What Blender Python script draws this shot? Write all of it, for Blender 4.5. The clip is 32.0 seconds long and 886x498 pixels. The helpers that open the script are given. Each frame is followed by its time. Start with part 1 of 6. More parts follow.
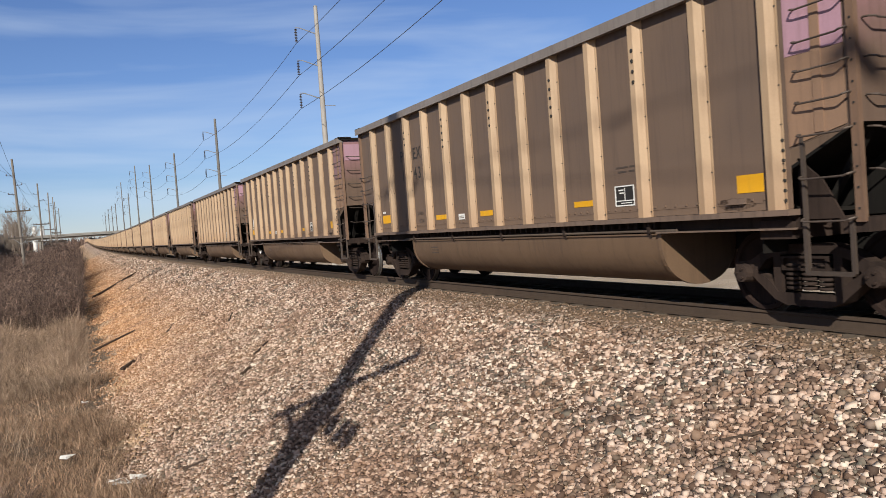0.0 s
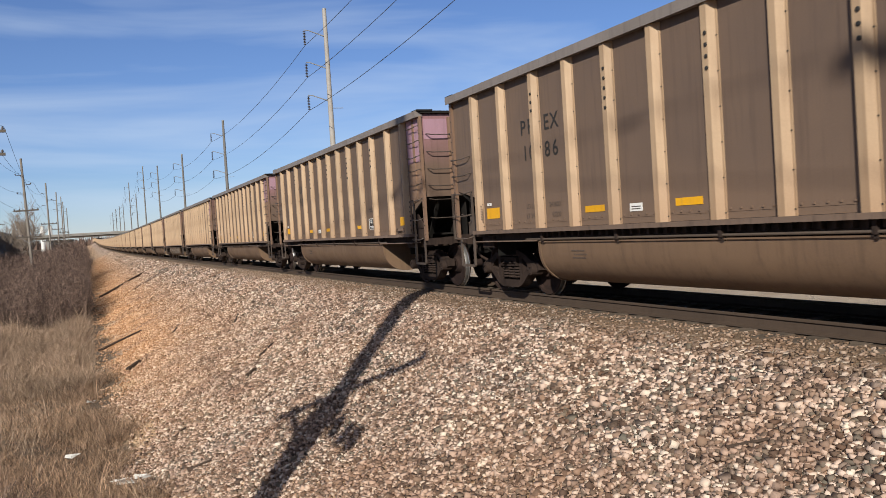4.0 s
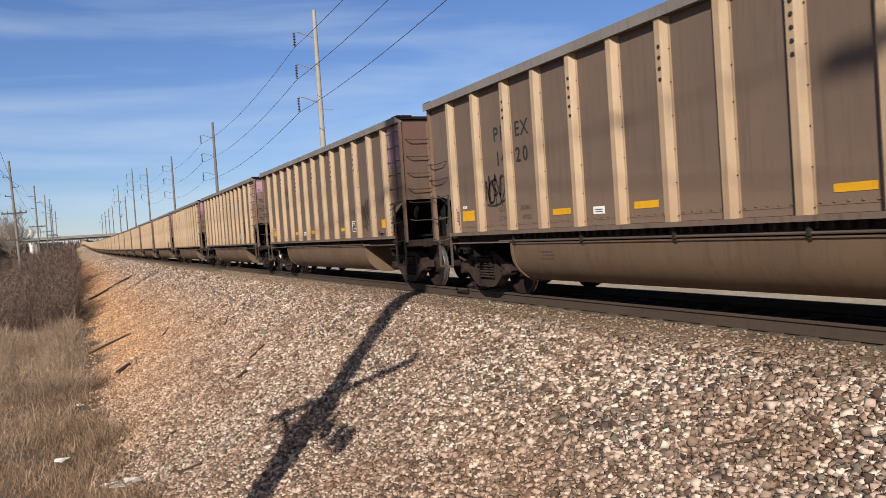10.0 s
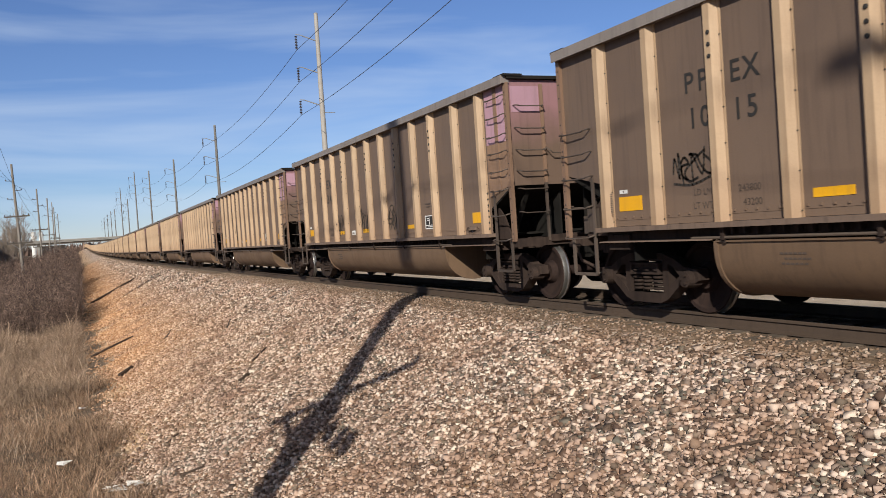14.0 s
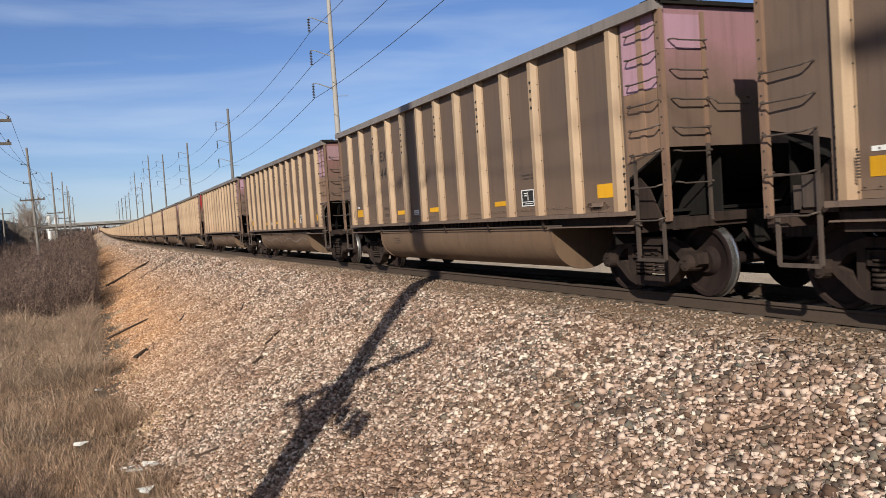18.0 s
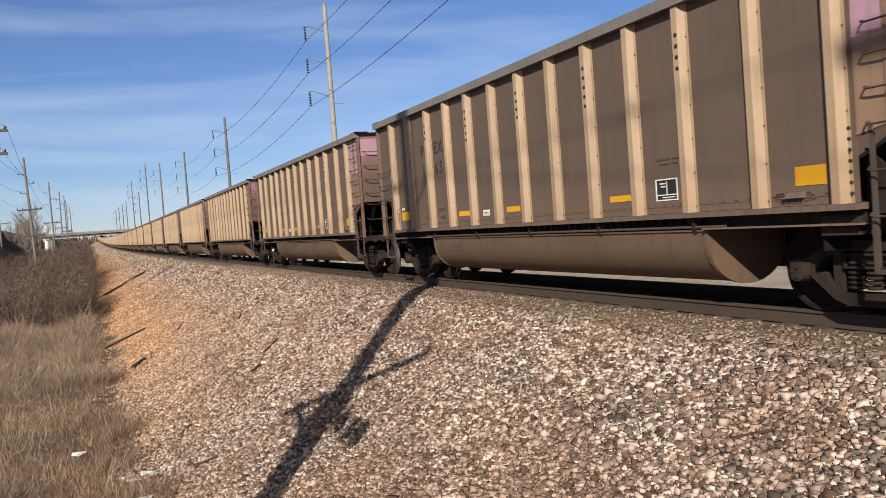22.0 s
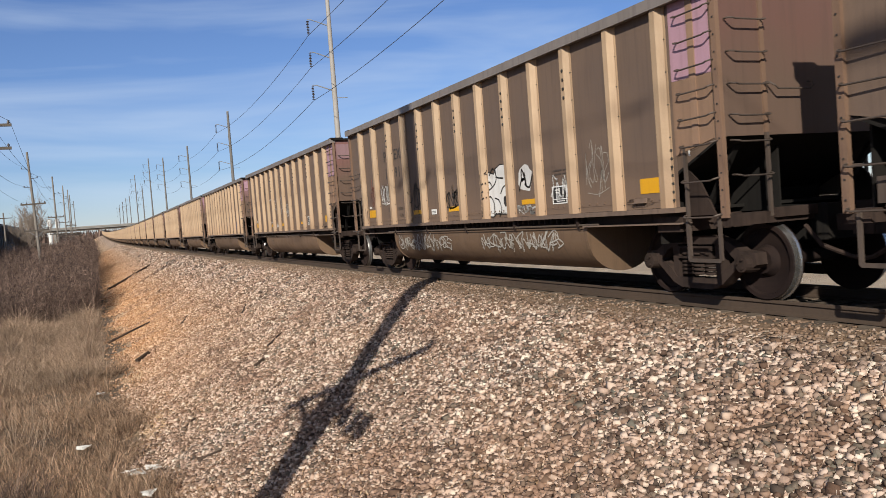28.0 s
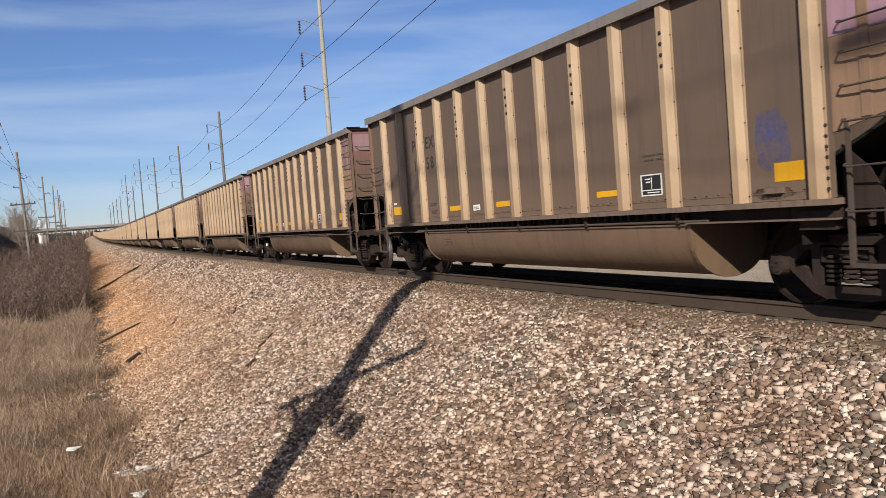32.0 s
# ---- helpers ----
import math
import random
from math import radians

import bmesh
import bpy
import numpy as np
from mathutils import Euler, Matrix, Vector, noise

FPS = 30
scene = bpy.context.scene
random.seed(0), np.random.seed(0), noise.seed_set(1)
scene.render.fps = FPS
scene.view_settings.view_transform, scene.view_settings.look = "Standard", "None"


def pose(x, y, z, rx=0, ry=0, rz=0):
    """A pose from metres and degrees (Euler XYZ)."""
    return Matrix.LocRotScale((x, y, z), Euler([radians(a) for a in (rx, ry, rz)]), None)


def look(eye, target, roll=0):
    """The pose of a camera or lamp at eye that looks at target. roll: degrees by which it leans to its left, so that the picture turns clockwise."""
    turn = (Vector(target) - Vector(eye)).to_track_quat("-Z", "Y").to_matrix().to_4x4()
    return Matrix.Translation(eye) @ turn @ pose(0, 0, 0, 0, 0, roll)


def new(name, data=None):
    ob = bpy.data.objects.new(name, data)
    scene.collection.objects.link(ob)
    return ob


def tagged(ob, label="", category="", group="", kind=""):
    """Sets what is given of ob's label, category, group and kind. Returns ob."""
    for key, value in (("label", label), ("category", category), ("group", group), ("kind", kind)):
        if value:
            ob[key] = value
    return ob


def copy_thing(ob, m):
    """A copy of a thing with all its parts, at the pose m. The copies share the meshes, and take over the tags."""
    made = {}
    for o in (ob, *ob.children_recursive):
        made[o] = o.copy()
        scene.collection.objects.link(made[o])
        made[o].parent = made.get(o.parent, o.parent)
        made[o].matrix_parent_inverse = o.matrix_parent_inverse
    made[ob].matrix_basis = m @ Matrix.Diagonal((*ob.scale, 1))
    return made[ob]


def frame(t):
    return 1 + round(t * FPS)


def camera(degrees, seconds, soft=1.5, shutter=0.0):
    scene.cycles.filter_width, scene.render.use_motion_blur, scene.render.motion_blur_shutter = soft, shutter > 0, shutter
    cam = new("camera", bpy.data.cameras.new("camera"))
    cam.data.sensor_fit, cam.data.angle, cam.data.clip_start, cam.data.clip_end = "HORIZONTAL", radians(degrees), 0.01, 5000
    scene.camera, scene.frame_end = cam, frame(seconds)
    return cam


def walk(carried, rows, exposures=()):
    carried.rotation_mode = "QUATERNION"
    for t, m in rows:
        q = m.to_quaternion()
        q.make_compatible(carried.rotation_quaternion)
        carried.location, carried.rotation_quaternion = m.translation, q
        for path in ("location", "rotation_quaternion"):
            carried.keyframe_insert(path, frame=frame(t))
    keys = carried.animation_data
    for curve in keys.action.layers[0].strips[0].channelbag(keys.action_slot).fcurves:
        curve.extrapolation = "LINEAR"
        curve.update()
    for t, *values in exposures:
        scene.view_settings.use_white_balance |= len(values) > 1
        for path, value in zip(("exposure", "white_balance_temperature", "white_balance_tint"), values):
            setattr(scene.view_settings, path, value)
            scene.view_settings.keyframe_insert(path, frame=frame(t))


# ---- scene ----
# Plan: y runs along the track away from the viewer, x across it, z = 0 just above the top of the rails.
# A coal train comes down the track; the viewer stands beside the embankment.
EYE = (-8.363, 0.0, 1.293)
cam = camera(57.18, 32.0, soft=0.75, shutter=0.05)
walk(cam, [(t, pose(*EYE, a, b, c)) for t, a, b, c in (
    (0, 88.188, 4.158, -24.197), (0.5, 88.269, 4.087, -24.147), (1, 88.389, 3.979, -24.072),
    (1.5, 88.477, 3.940, -24.012), (2, 88.526, 3.866, -23.978), (2.5, 88.564, 3.804, -23.907),
    (3, 88.522, 3.775, -23.854), (3.5, 88.470, 3.714, -23.796), (5.5, 88.429, 3.329, -23.786),
    (6, 88.392, 3.322, -23.962), (6.5, 88.386, 3.309, -24.144), (7, 88.420, 3.352, -24.256),
    (7.5, 88.457, 3.444, -24.274), (8, 88.507, 3.499, -24.277), (8.5, 88.529, 3.674, -24.276),
    (9, 88.513, 3.812, -24.317), (9.5, 88.515, 3.840, -24.369), (10, 88.499, 3.818, -24.400),
    (10.5, 88.478, 3.810, -24.422), (11, 88.465, 3.700, -24.453), (11.5, 88.465, 3.672, -24.470),
    (12, 88.473, 3.614, -24.501), (12.5, 88.551, 3.628, -24.475), (13, 88.637, 3.689, -24.413),
    (13.5, 88.699, 3.848, -24.340), (14, 88.689, 3.899, -24.262), (14.5, 88.591, 4.027, -24.123),
    (16.5, 87.708, 3.993, -23.426), (17, 87.601, 3.947, -23.328), (17.5, 87.595, 3.917, -23.302),
    (18, 87.610, 3.832, -23.369), (18.5, 87.638, 3.707, -23.517), (19, 87.636, 3.738, -23.646),
    (19.5, 87.610, 3.834, -23.748), (20, 87.642, 3.952, -23.810), (20.5, 87.763, 4.084, -23.812),
    (21, 87.868, 4.191, -23.770), (21.5, 87.999, 4.268, -23.659), (22, 88.067, 4.280, -23.544),
    (22.5, 88.077, 4.370, -23.422), (23, 88.096, 4.351, -23.339), (23.5, 88.135, 4.293, -23.388),
    (24, 88.186, 4.289, -23.449), (24.5, 88.246, 4.266, -23.515), (25, 88.261, 4.171, -23.521),
    (25.5, 88.261, 4.140, -23.495), (27.5, 87.751, 4.195, -23.350), (28, 87.669, 4.311, -23.324),
    (28.5, 87.684, 4.352, -23.327), (29, 87.728, 4.372, -23.365), (29.5, 87.757, 4.426, -23.474),
    (30, 87.756, 4.380, -23.609), (30.5, 87.726, 4.369, -23.725), (31, 87.662, 4.300, -23.812),
    (31.5, 87.658, 4.258, -23.835), (32, 87.647, 4.302, -23.898),
)])

# ---- light ----
SUN_WAY = Vector((0.62, 0.78, -0.505)).normalized()      # the way the sunlight travels
sun = new("sun", bpy.data.lights.new("sun", "SUN"))
sun.data.energy, sun.data.angle, sun.data.color = 4.75, radians(0.53), (1.0, 0.965, 0.875)
sun.matrix_world = look(tuple(-SUN_WAY * 60), (0, 0, 0))
world = bpy.data.worlds.new("sky")
scene.world = world
world.use_nodes = True
wn, wl = world.node_tree.nodes, world.node_tree.links
sky = wn.new("ShaderNodeTexSky")
sky.sky_type, sky.sun_disc = "NISHITA", False
sky.sun_elevation, sky.sun_rotation = radians(27), radians(218.5)
sky.air_density, sky.dust_density, sky.ozone_density = 1.0, 0.0, 4.0
wc = wn.new("ShaderNodeTexCoord")
wm = wn.new("ShaderNodeMapping")
wm.inputs["Rotation"].default_value = (0.0, radians(4), radians(35))
wm.inputs["Scale"].default_value = (1.3, 2.2, 12.0)
wnz = wn.new("ShaderNodeTexNoise")
wnz.inputs["Scale"].default_value, wnz.inputs["Detail"].default_value, wnz.inputs["Roughness"].default_value = 1.3, 5.0, 0.5
wnz.inputs["Distortion"].default_value = 0.4
wr = wn.new("ShaderNodeMapRange")
wr.inputs["From Min"].default_value, wr.inputs["From Max"].default_value = 0.405, 0.80
wr.inputs["To Max"].default_value = 0.66
wx = wn.new("ShaderNodeMix")
wx.data_type = "RGBA"
wx.inputs["B"].default_value = (9.6, 11.4, 14.0, 1.0)
wl.new(wc.outputs["Generated"], wm.inputs["Vector"])
wl.new(wm.outputs["Vector"], wnz.inputs["Vector"])
wl.new(wnz.outputs["Fac"], wr.inputs["Value"])
wz, wh, wf = wn.new("ShaderNodeSeparateXYZ"), wn.new("ShaderNodeMapRange"), wn.new("ShaderNodeMath")
wh.inputs["From Min"].default_value, wh.inputs["From Max"].default_value = 0.10, 0.42     # the cirrus thins out overhead
wh.inputs["To Min"].default_value, wh.inputs["To Max"].default_value = 1.25, 0.7
wf.operation = "MULTIPLY"
wl.new(wc.outputs["Generated"], wz.inputs[0])
wl.new(wz.outputs["Z"], wh.inputs["Value"])
wl.new(wr.outputs["Result"], wf.inputs[0])
wl.new(wh.outputs["Result"], wf.inputs[1])
wl.new(wf.outputs[0], wx.inputs["Factor"])
tint = wn.new("ShaderNodeVectorMath")
tint.operation = "MULTIPLY"
tint.inputs[1].default_value = (1.08, 1.16, 1.50)
wl.new(sky.outputs["Color"], tint.inputs[0])
wl.new(tint.outputs["Vector"], wx.inputs["A"])
veil, high = wn.new("ShaderNodeMix"), wn.new("ShaderNodeMapRange")      # grey veil added above the view to make the skylight in shadows less blue
veil.data_type = "RGBA"
veil.inputs["B"].default_value = (4.7, 4.4, 4.3, 1.0)
high.inputs["From Min"].default_value, high.inputs["From Max"].default_value, high.inputs["To Max"].default_value = 0.36, 0.75, 0.9
wl.new(wz.outputs["Z"], high.inputs["Value"])
wl.new(high.outputs["Result"], veil.inputs["Factor"])
wl.new(wx.outputs["Result"], veil.inputs["A"])
wl.new(veil.outputs["Result"], wn["Background"].inputs["Color"])
wn["Background"].inputs["Strength"].default_value = 0.052
scene.view_settings.exposure = 0.3

# ---- materials ----
def mat(name, rough=0.8, metal=0.0):
    m = bpy.data.materials.new(name)
    m.use_nodes = True
    b = m.node_tree.nodes["Principled BSDF"]
    b.inputs["Roughness"].default_value, b.inputs["Metallic"].default_value = rough, metal
    b.inputs["Specular IOR Level"].default_value = 0.3
    return m, m.node_tree.nodes, m.node_tree.links, b


def coords(n, l, scale=(1, 1, 1), kind="Object"):
    c, mp = n.new("ShaderNodeTexCoord"), n.new("ShaderNodeMapping")
    mp.inputs["Scale"].default_value = scale
    l.new(c.outputs[kind], mp.inputs["Vector"])
    return mp.outputs["Vector"]


def noise_fac(n, l, vec, scale, detail=5.0, rough=0.6, lo=0.3, hi=0.7, distort=0.0):
    t, r = n.new("ShaderNodeTexNoise"), n.new("ShaderNodeMapRange")
    t.inputs["Scale"].default_value, t.inputs["Detail"].default_value = scale, detail
    t.inputs["Roughness"].default_value, t.inputs["Distortion"].default_value = rough, distort
    r.inputs["From Min"].default_value, r.inputs["From Max"].default_value = lo, hi
    l.new(vec, t.inputs["Vector"])
    l.new(t.outputs["Fac"], r.inputs["Value"])
    return r.outputs["Result"]


def mixed(n, l, fac, a, b):
    x = n.new("ShaderNodeMix")
    x.data_type = "RGBA"
    for key, v in (("Factor", fac), ("A", a), ("B", b)):
        if isinstance(v, (tuple, float, int)):
            x.inputs[key].default_value = (*v, 1.0) if isinstance(v, tuple) else v
        else:
            l.new(v, x.inputs[key])
    return x.outputs["Result"]


def math_node(n, l, op, a, b):
    x = n.new("ShaderNodeMath")
    x.operation = op
    for i, v in enumerate((a, b)):
        if isinstance(v, (float, int)):
            x.inputs[i].default_value = v
        else:
            l.new(v, x.inputs[i])
    return x.outputs[0]


def bump(n, l, b, height, strength=0.3, distance=0.01):
    x = n.new("ShaderNodeBump")
    x.inputs["Strength"].default_value, x.inputs["Distance"].default_value = strength, distance
    l.new(height, x.inputs["Height"])
    l.new(x.outputs["Normal"], b.inputs["Normal"])


def worn(name, base, dirt, streak, rough=0.75, metal=0.0, amount=0.55, vary=0.25, dust=None, shine=0.3):
    """Painted or bare metal under dust: large blotches, vertical streaks, fine grain, and a shade of its own for every piece."""
    m, n, l, b = mat(name, rough, metal)
    b.inputs["Specular IOR Level"].default_value = shine
    v = coords(n, l)
    blotch = noise_fac(n, l, v, 0.9, 6, 0.62, 0.35, 0.7, 0.3)
    run = noise_fac(n, l, coords(n, l, (7, 7, 0.45)), 1.6, 5, 0.6, 0.5, 0.78)
    grain = noise_fac(n, l, v, 60, 3, 0.7, 0.2, 0.8)
    c = mixed(n, l, math_node(n, l, "MULTIPLY", blotch, amount), base, dirt)
    c = mixed(n, l, math_node(n, l, "MULTIPLY", run, amount), c, streak)
    if dust:                                             # road dust that has settled on the foot of the sheet
        sep, low = n.new("ShaderNodeSeparateXYZ"), n.new("ShaderNodeMapRange")
        l.new(v, sep.inputs[0])
        low.inputs["From Min"].default_value, low.inputs["From Max"].default_value = 2.1, 1.15
        l.new(math_node(n, l, "ADD", sep.outputs["Z"], math_node(n, l, "MULTIPLY", blotch, 0.5)), low.inputs["Value"])
        c = mixed(n, l, math_node(n, l, "MULTIPLY", low.outputs["Result"], 0.75), c, dust)
    info = n.new("ShaderNodeObjectInfo")
    k = math_node(n, l, "ADD", math_node(n, l, "MULTIPLY", info.outputs["Random"], vary), 1.0 - vary / 2)
    k = math_node(n, l, "MULTIPLY", k, math_node(n, l, "ADD", math_node(n, l, "MULTIPLY", grain, 0.16), 0.92))
    h = n.new("ShaderNodeVectorMath")
    h.operation = "SCALE"
    l.new(c, h.inputs[0])
    l.new(k, h.inputs["Scale"])
    l.new(h.outputs["Vector"], b.inputs["Base Color"])
    r = math_node(n, l, "ADD", math_node(n, l, "MULTIPLY", blotch, 0.18), rough - 0.09)
    l.new(r, b.inputs["Roughness"])
    bump(n, l, b, math_node(n, l, "ADD", grain, math_node(n, l, "MULTIPLY", blotch, 1.5)), 0.18, 0.004)
    return m


M_PANEL = worn("dusty_side_sheet", (0.118, 0.080, 0.059), (0.155, 0.102, 0.071), (0.076, 0.052, 0.041), 0.62, 0.0, 0.6, 0.22, (0.182, 0.116, 0.076))
M_RIB = worn("dusty_aluminium_rib", (0.394, 0.272, 0.170), (0.294, 0.194, 0.116), (0.180, 0.111, 0.066), 0.62, 0.0, 0.6, 0.20, (0.271, 0.162, 0.093))
M_CHORD = worn("grey_aluminium_chord", (0.209, 0.176, 0.156), (0.138, 0.114, 0.101), (0.094, 0.076, 0.068), 0.55, 0.0, 0.6, 0.1)
M_TUB = worn("dusty_tub_sheet", (0.150, 0.093, 0.056), (0.108, 0.067, 0.043), (0.064, 0.041, 0.028), 0.6, 0.0, 0.6, 0.2)
M_STEEL = worn("grimy_black_steel", (0.013, 0.012, 0.011), (0.022, 0.018, 0.015), (0.009, 0.008, 0.008), 0.9, 0.0, 0.7, 0.3, None, 0.06)
M_TRUCK = worn("dusty_cast_steel", (0.026, 0.018, 0.015), (0.061, 0.040, 0.031), (0.011, 0.008, 0.007), 0.9, 0.0, 0.8, 0.3, None, 0.1)
M_SILL = worn("dusty_sill", (0.140, 0.097, 0.074), (0.180, 0.119, 0.084), (0.055, 0.039, 0.032), 0.65, 0.0, 0.7, 0.2)
M_BROWN = worn("brown_end_paint", (0.169, 0.101, 0.065), (0.200, 0.122, 0.081), (0.088, 0.053, 0.039), 0.62, 0.0, 0.65, 0.3)
M_RED = worn("bright_red_paint", (0.330, 0.016, 0.018), (0.20, 0.03, 0.026), (0.11, 0.025, 0.02), 0.5, 0.0, 0.6, 0.1)
M_PINK = worn("faded_pink_paint", (0.378, 0.220, 0.266), (0.306, 0.174, 0.198), (0.204, 0.122, 0.126), 0.6, 0.0, 0.5, 0.25)
M_IRON = worn("rusty_grab_iron", (0.070, 0.052, 0.042), (0.115, 0.084, 0.065), (0.030, 0.022, 0.019), 0.6, 0.2, 0.6, 0.3)
M_TREAD = worn("polished_wheel_steel", (0.40, 0.38, 0.36), (0.22, 0.20, 0.18), (0.14, 0.12, 0.11), 0.33, 0.9, 0.5, 0.1)
M_WHEEL = worn("brown_wheel_disc", (0.018, 0.011, 0.010), (0.039, 0.024, 0.018), (0.008, 0.006, 0.006), 0.85, 0.0, 0.7, 0.4, None, 0.12)
M_YELLOW = worn("yellow_reflector", (0.660, 0.325, 0.008), (0.520, 0.255, 0.02), (0.34, 0.18, 0.04), 0.5, 0.0, 0.4, 0.2)
M_WHITE = worn("white_sticker", (0.72, 0.70, 0.66), (0.55, 0.52, 0.47), (0.4, 0.38, 0.34), 0.6, 0.0, 0.4, 0.1)
M_BLACK = worn("black_paint", (0.022, 0.020, 0.018), (0.045, 0.038, 0.032), (0.03, 0.025, 0.022), 0.6, 0.0, 0.5, 0.1)
M_RAILWEB = worn("rusty_rail", (0.065, 0.046, 0.034), (0.087, 0.057, 0.040), (0.044, 0.030, 0.022), 0.8, 0.0, 0.6, 0.1, None, 0.15)
M_TIE = worn("weathered_tie", (0.105, 0.078, 0.058), (0.165, 0.122, 0.085), (0.06, 0.045, 0.036), 0.9, 0.0, 0.7, 0.5)
M_POLE = worn("weathered_pole_wood", (0.200, 0.172, 0.145), (0.150, 0.126, 0.104), (0.10, 0.082, 0.068), 0.85, 0.0, 0.6, 0.25)
M_POLEDARK = worn("dark_pole_wood", (0.100, 0.082, 0.066), (0.075, 0.06, 0.048), (0.05, 0.04, 0.033), 0.85, 0.0, 0.6, 0.25)
M_INSUL = worn("brown_porcelain", (0.055, 0.045, 0.045), (0.09, 0.075, 0.07), (0.04, 0.03, 0.03), 0.35, 0.0, 0.4, 0.2)
M_WIRE = worn("dark_wire", (0.05, 0.05, 0.055), (0.07, 0.07, 0.07), (0.04, 0.04, 0.04), 0.5, 0.4, 0.4, 0.1)
M_GALV = worn("galvanised_arm", (0.36, 0.36, 0.36), (0.28, 0.27, 0.26), (0.2, 0.19, 0.18), 0.5, 0.5, 0.5, 0.2)
M_CONC = worn("pale_concrete", (0.27, 0.25, 0.22), (0.21, 0.19, 0.17), (0.15, 0.138, 0.12), 0.85, 0.0, 0.6, 0.2)
M_WARE = worn("dark_blue_cladding", (0.055, 0.065, 0.085), (0.08, 0.085, 0.10), (0.04, 0.045, 0.055), 0.6, 0.0, 0.5, 0.2)
M_PALEPOLE = worn("pale_grey_pole_wood", (0.345, 0.315, 0.285), (0.27, 0.24, 0.21), (0.19, 0.165, 0.14), 0.8, 0.0, 0.6, 0.2)
M_GREYPOLE = worn("grey_pole_wood", (0.150, 0.138, 0.128), (0.12, 0.11, 0.10), (0.09, 0.08, 0.075), 0.85, 0.0, 0.6, 0.2)
M_CHAR = worn("dark_rotten_wood", (0.046, 0.030, 0.021), (0.078, 0.050, 0.034), (0.026, 0.018, 0.014), 0.9, 0.0, 0.6, 0.3)
M_GLASS = worn("dark_window_glass", (0.03, 0.035, 0.04), (0.04, 0.045, 0.05), (0.03, 0.03, 0.035), 0.12, 0.0, 0.2, 0.1)
M_TWIG = worn("bare_twig", (0.190, 0.148, 0.118), (0.235, 0.185, 0.145), (0.12, 0.092, 0.075), 0.9, 0.0, 0.6, 0.5)
M_PIPE = worn("dusty_air_pipe", (0.085, 0.062, 0.047), (0.110, 0.080, 0.060), (0.05, 0.038, 0.03), 0.7, 0.0, 0.6, 0.2)
M_SOOT = worn("thin_black_spray", (0.040, 0.034, 0.029), (0.062, 0.051, 0.042), (0.05, 0.042, 0.035), 0.7, 0.0, 0.7, 0.2)
M_DUSTRED = worn("faded_red_spray", (0.26, 0.10, 0.065), (0.25, 0.14, 0.10), (0.2, 0.12, 0.09), 0.6, 0.0, 0.6, 0.2)
M_FAINT = worn("faint_white_spray", (0.34, 0.31, 0.27), (0.26, 0.23, 0.19), (0.2, 0.175, 0.145), 0.7, 0.0, 0.6, 0.2)
M_CHALK = worn("white_spray", (0.62, 0.60, 0.57), (0.45, 0.42, 0.38), (0.35, 0.32, 0.28), 0.7, 0.0, 0.5, 0.2)


def misty(name, colour):
    """Thin spray paint with the sheet showing through."""
    m, n, l, b = mat(name, 0.6)
    v = coords(n, l)
    cloud = noise_fac(n, l, v, 3.2, 6, 0.7, 0.36, 0.66, 0.6)
    speck = noise_fac(n, l, v, 26, 3, 0.7, 0.3, 0.6)
    l.new(math_node(n, l, "MULTIPLY", math_node(n, l, "MULTIPLY", cloud, speck), 0.85), b.inputs["Alpha"])
    l.new(mixed(n, l, speck, colour, tuple(c * 0.75 for c in colour)), b.inputs["Base Color"])
    return m


M_REDMIST = misty("misted_red_spray", (0.30, 0.085, 0.055))
M_BLUEMIST = misty("misted_blue_spray", (0.09, 0.12, 0.34))
M_GRIME = misty("rusty_grime", (0.030, 0.018, 0.014))
M_WHITEMIST = misty("misted_white_spray", (0.50, 0.46, 0.40))


def faded_end(name, top, low):
    """End paint that is worn away from a brighter top to a brown foot."""
    m, n, l, b = mat(name, 0.62)
    v = coords(n, l)
    sep, up = n.new("ShaderNodeSeparateXYZ"), n.new("ShaderNodeMapRange")
    l.new(v, sep.inputs[0])
    blotch = noise_fac(n, l, v, 1.1, 6, 0.65, 0.3, 0.7, 0.4)
    up.inputs["From Min"].default_value, up.inputs["From Max"].default_value = 2.80, 3.52
    l.new(math_node(n, l, "ADD", sep.outputs["Z"], math_node(n, l, "MULTIPLY", blotch, 0.35)), up.inputs["Value"])
    c = mixed(n, l, up.outputs["Result"], low, top)
    run = noise_fac(n, l, coords(n, l, (7, 7, 0.5)), 1.5, 5, 0.6, 0.5, 0.8)
    c = mixed(n, l, math_node(n, l, "MULTIPLY", run, 0.5), c, (0.07, 0.045, 0.034))
    grain = noise_fac(n, l, v, 50, 3, 0.7, 0.2, 0.8)
    c = mixed(n, l, math_node(n, l, "MULTIPLY", grain, 0.2), c, (0.09, 0.06, 0.045))
    l.new(c, b.inputs["Base Color"])
    bump(n, l, b, grain, 0.15, 0.004)
    return m


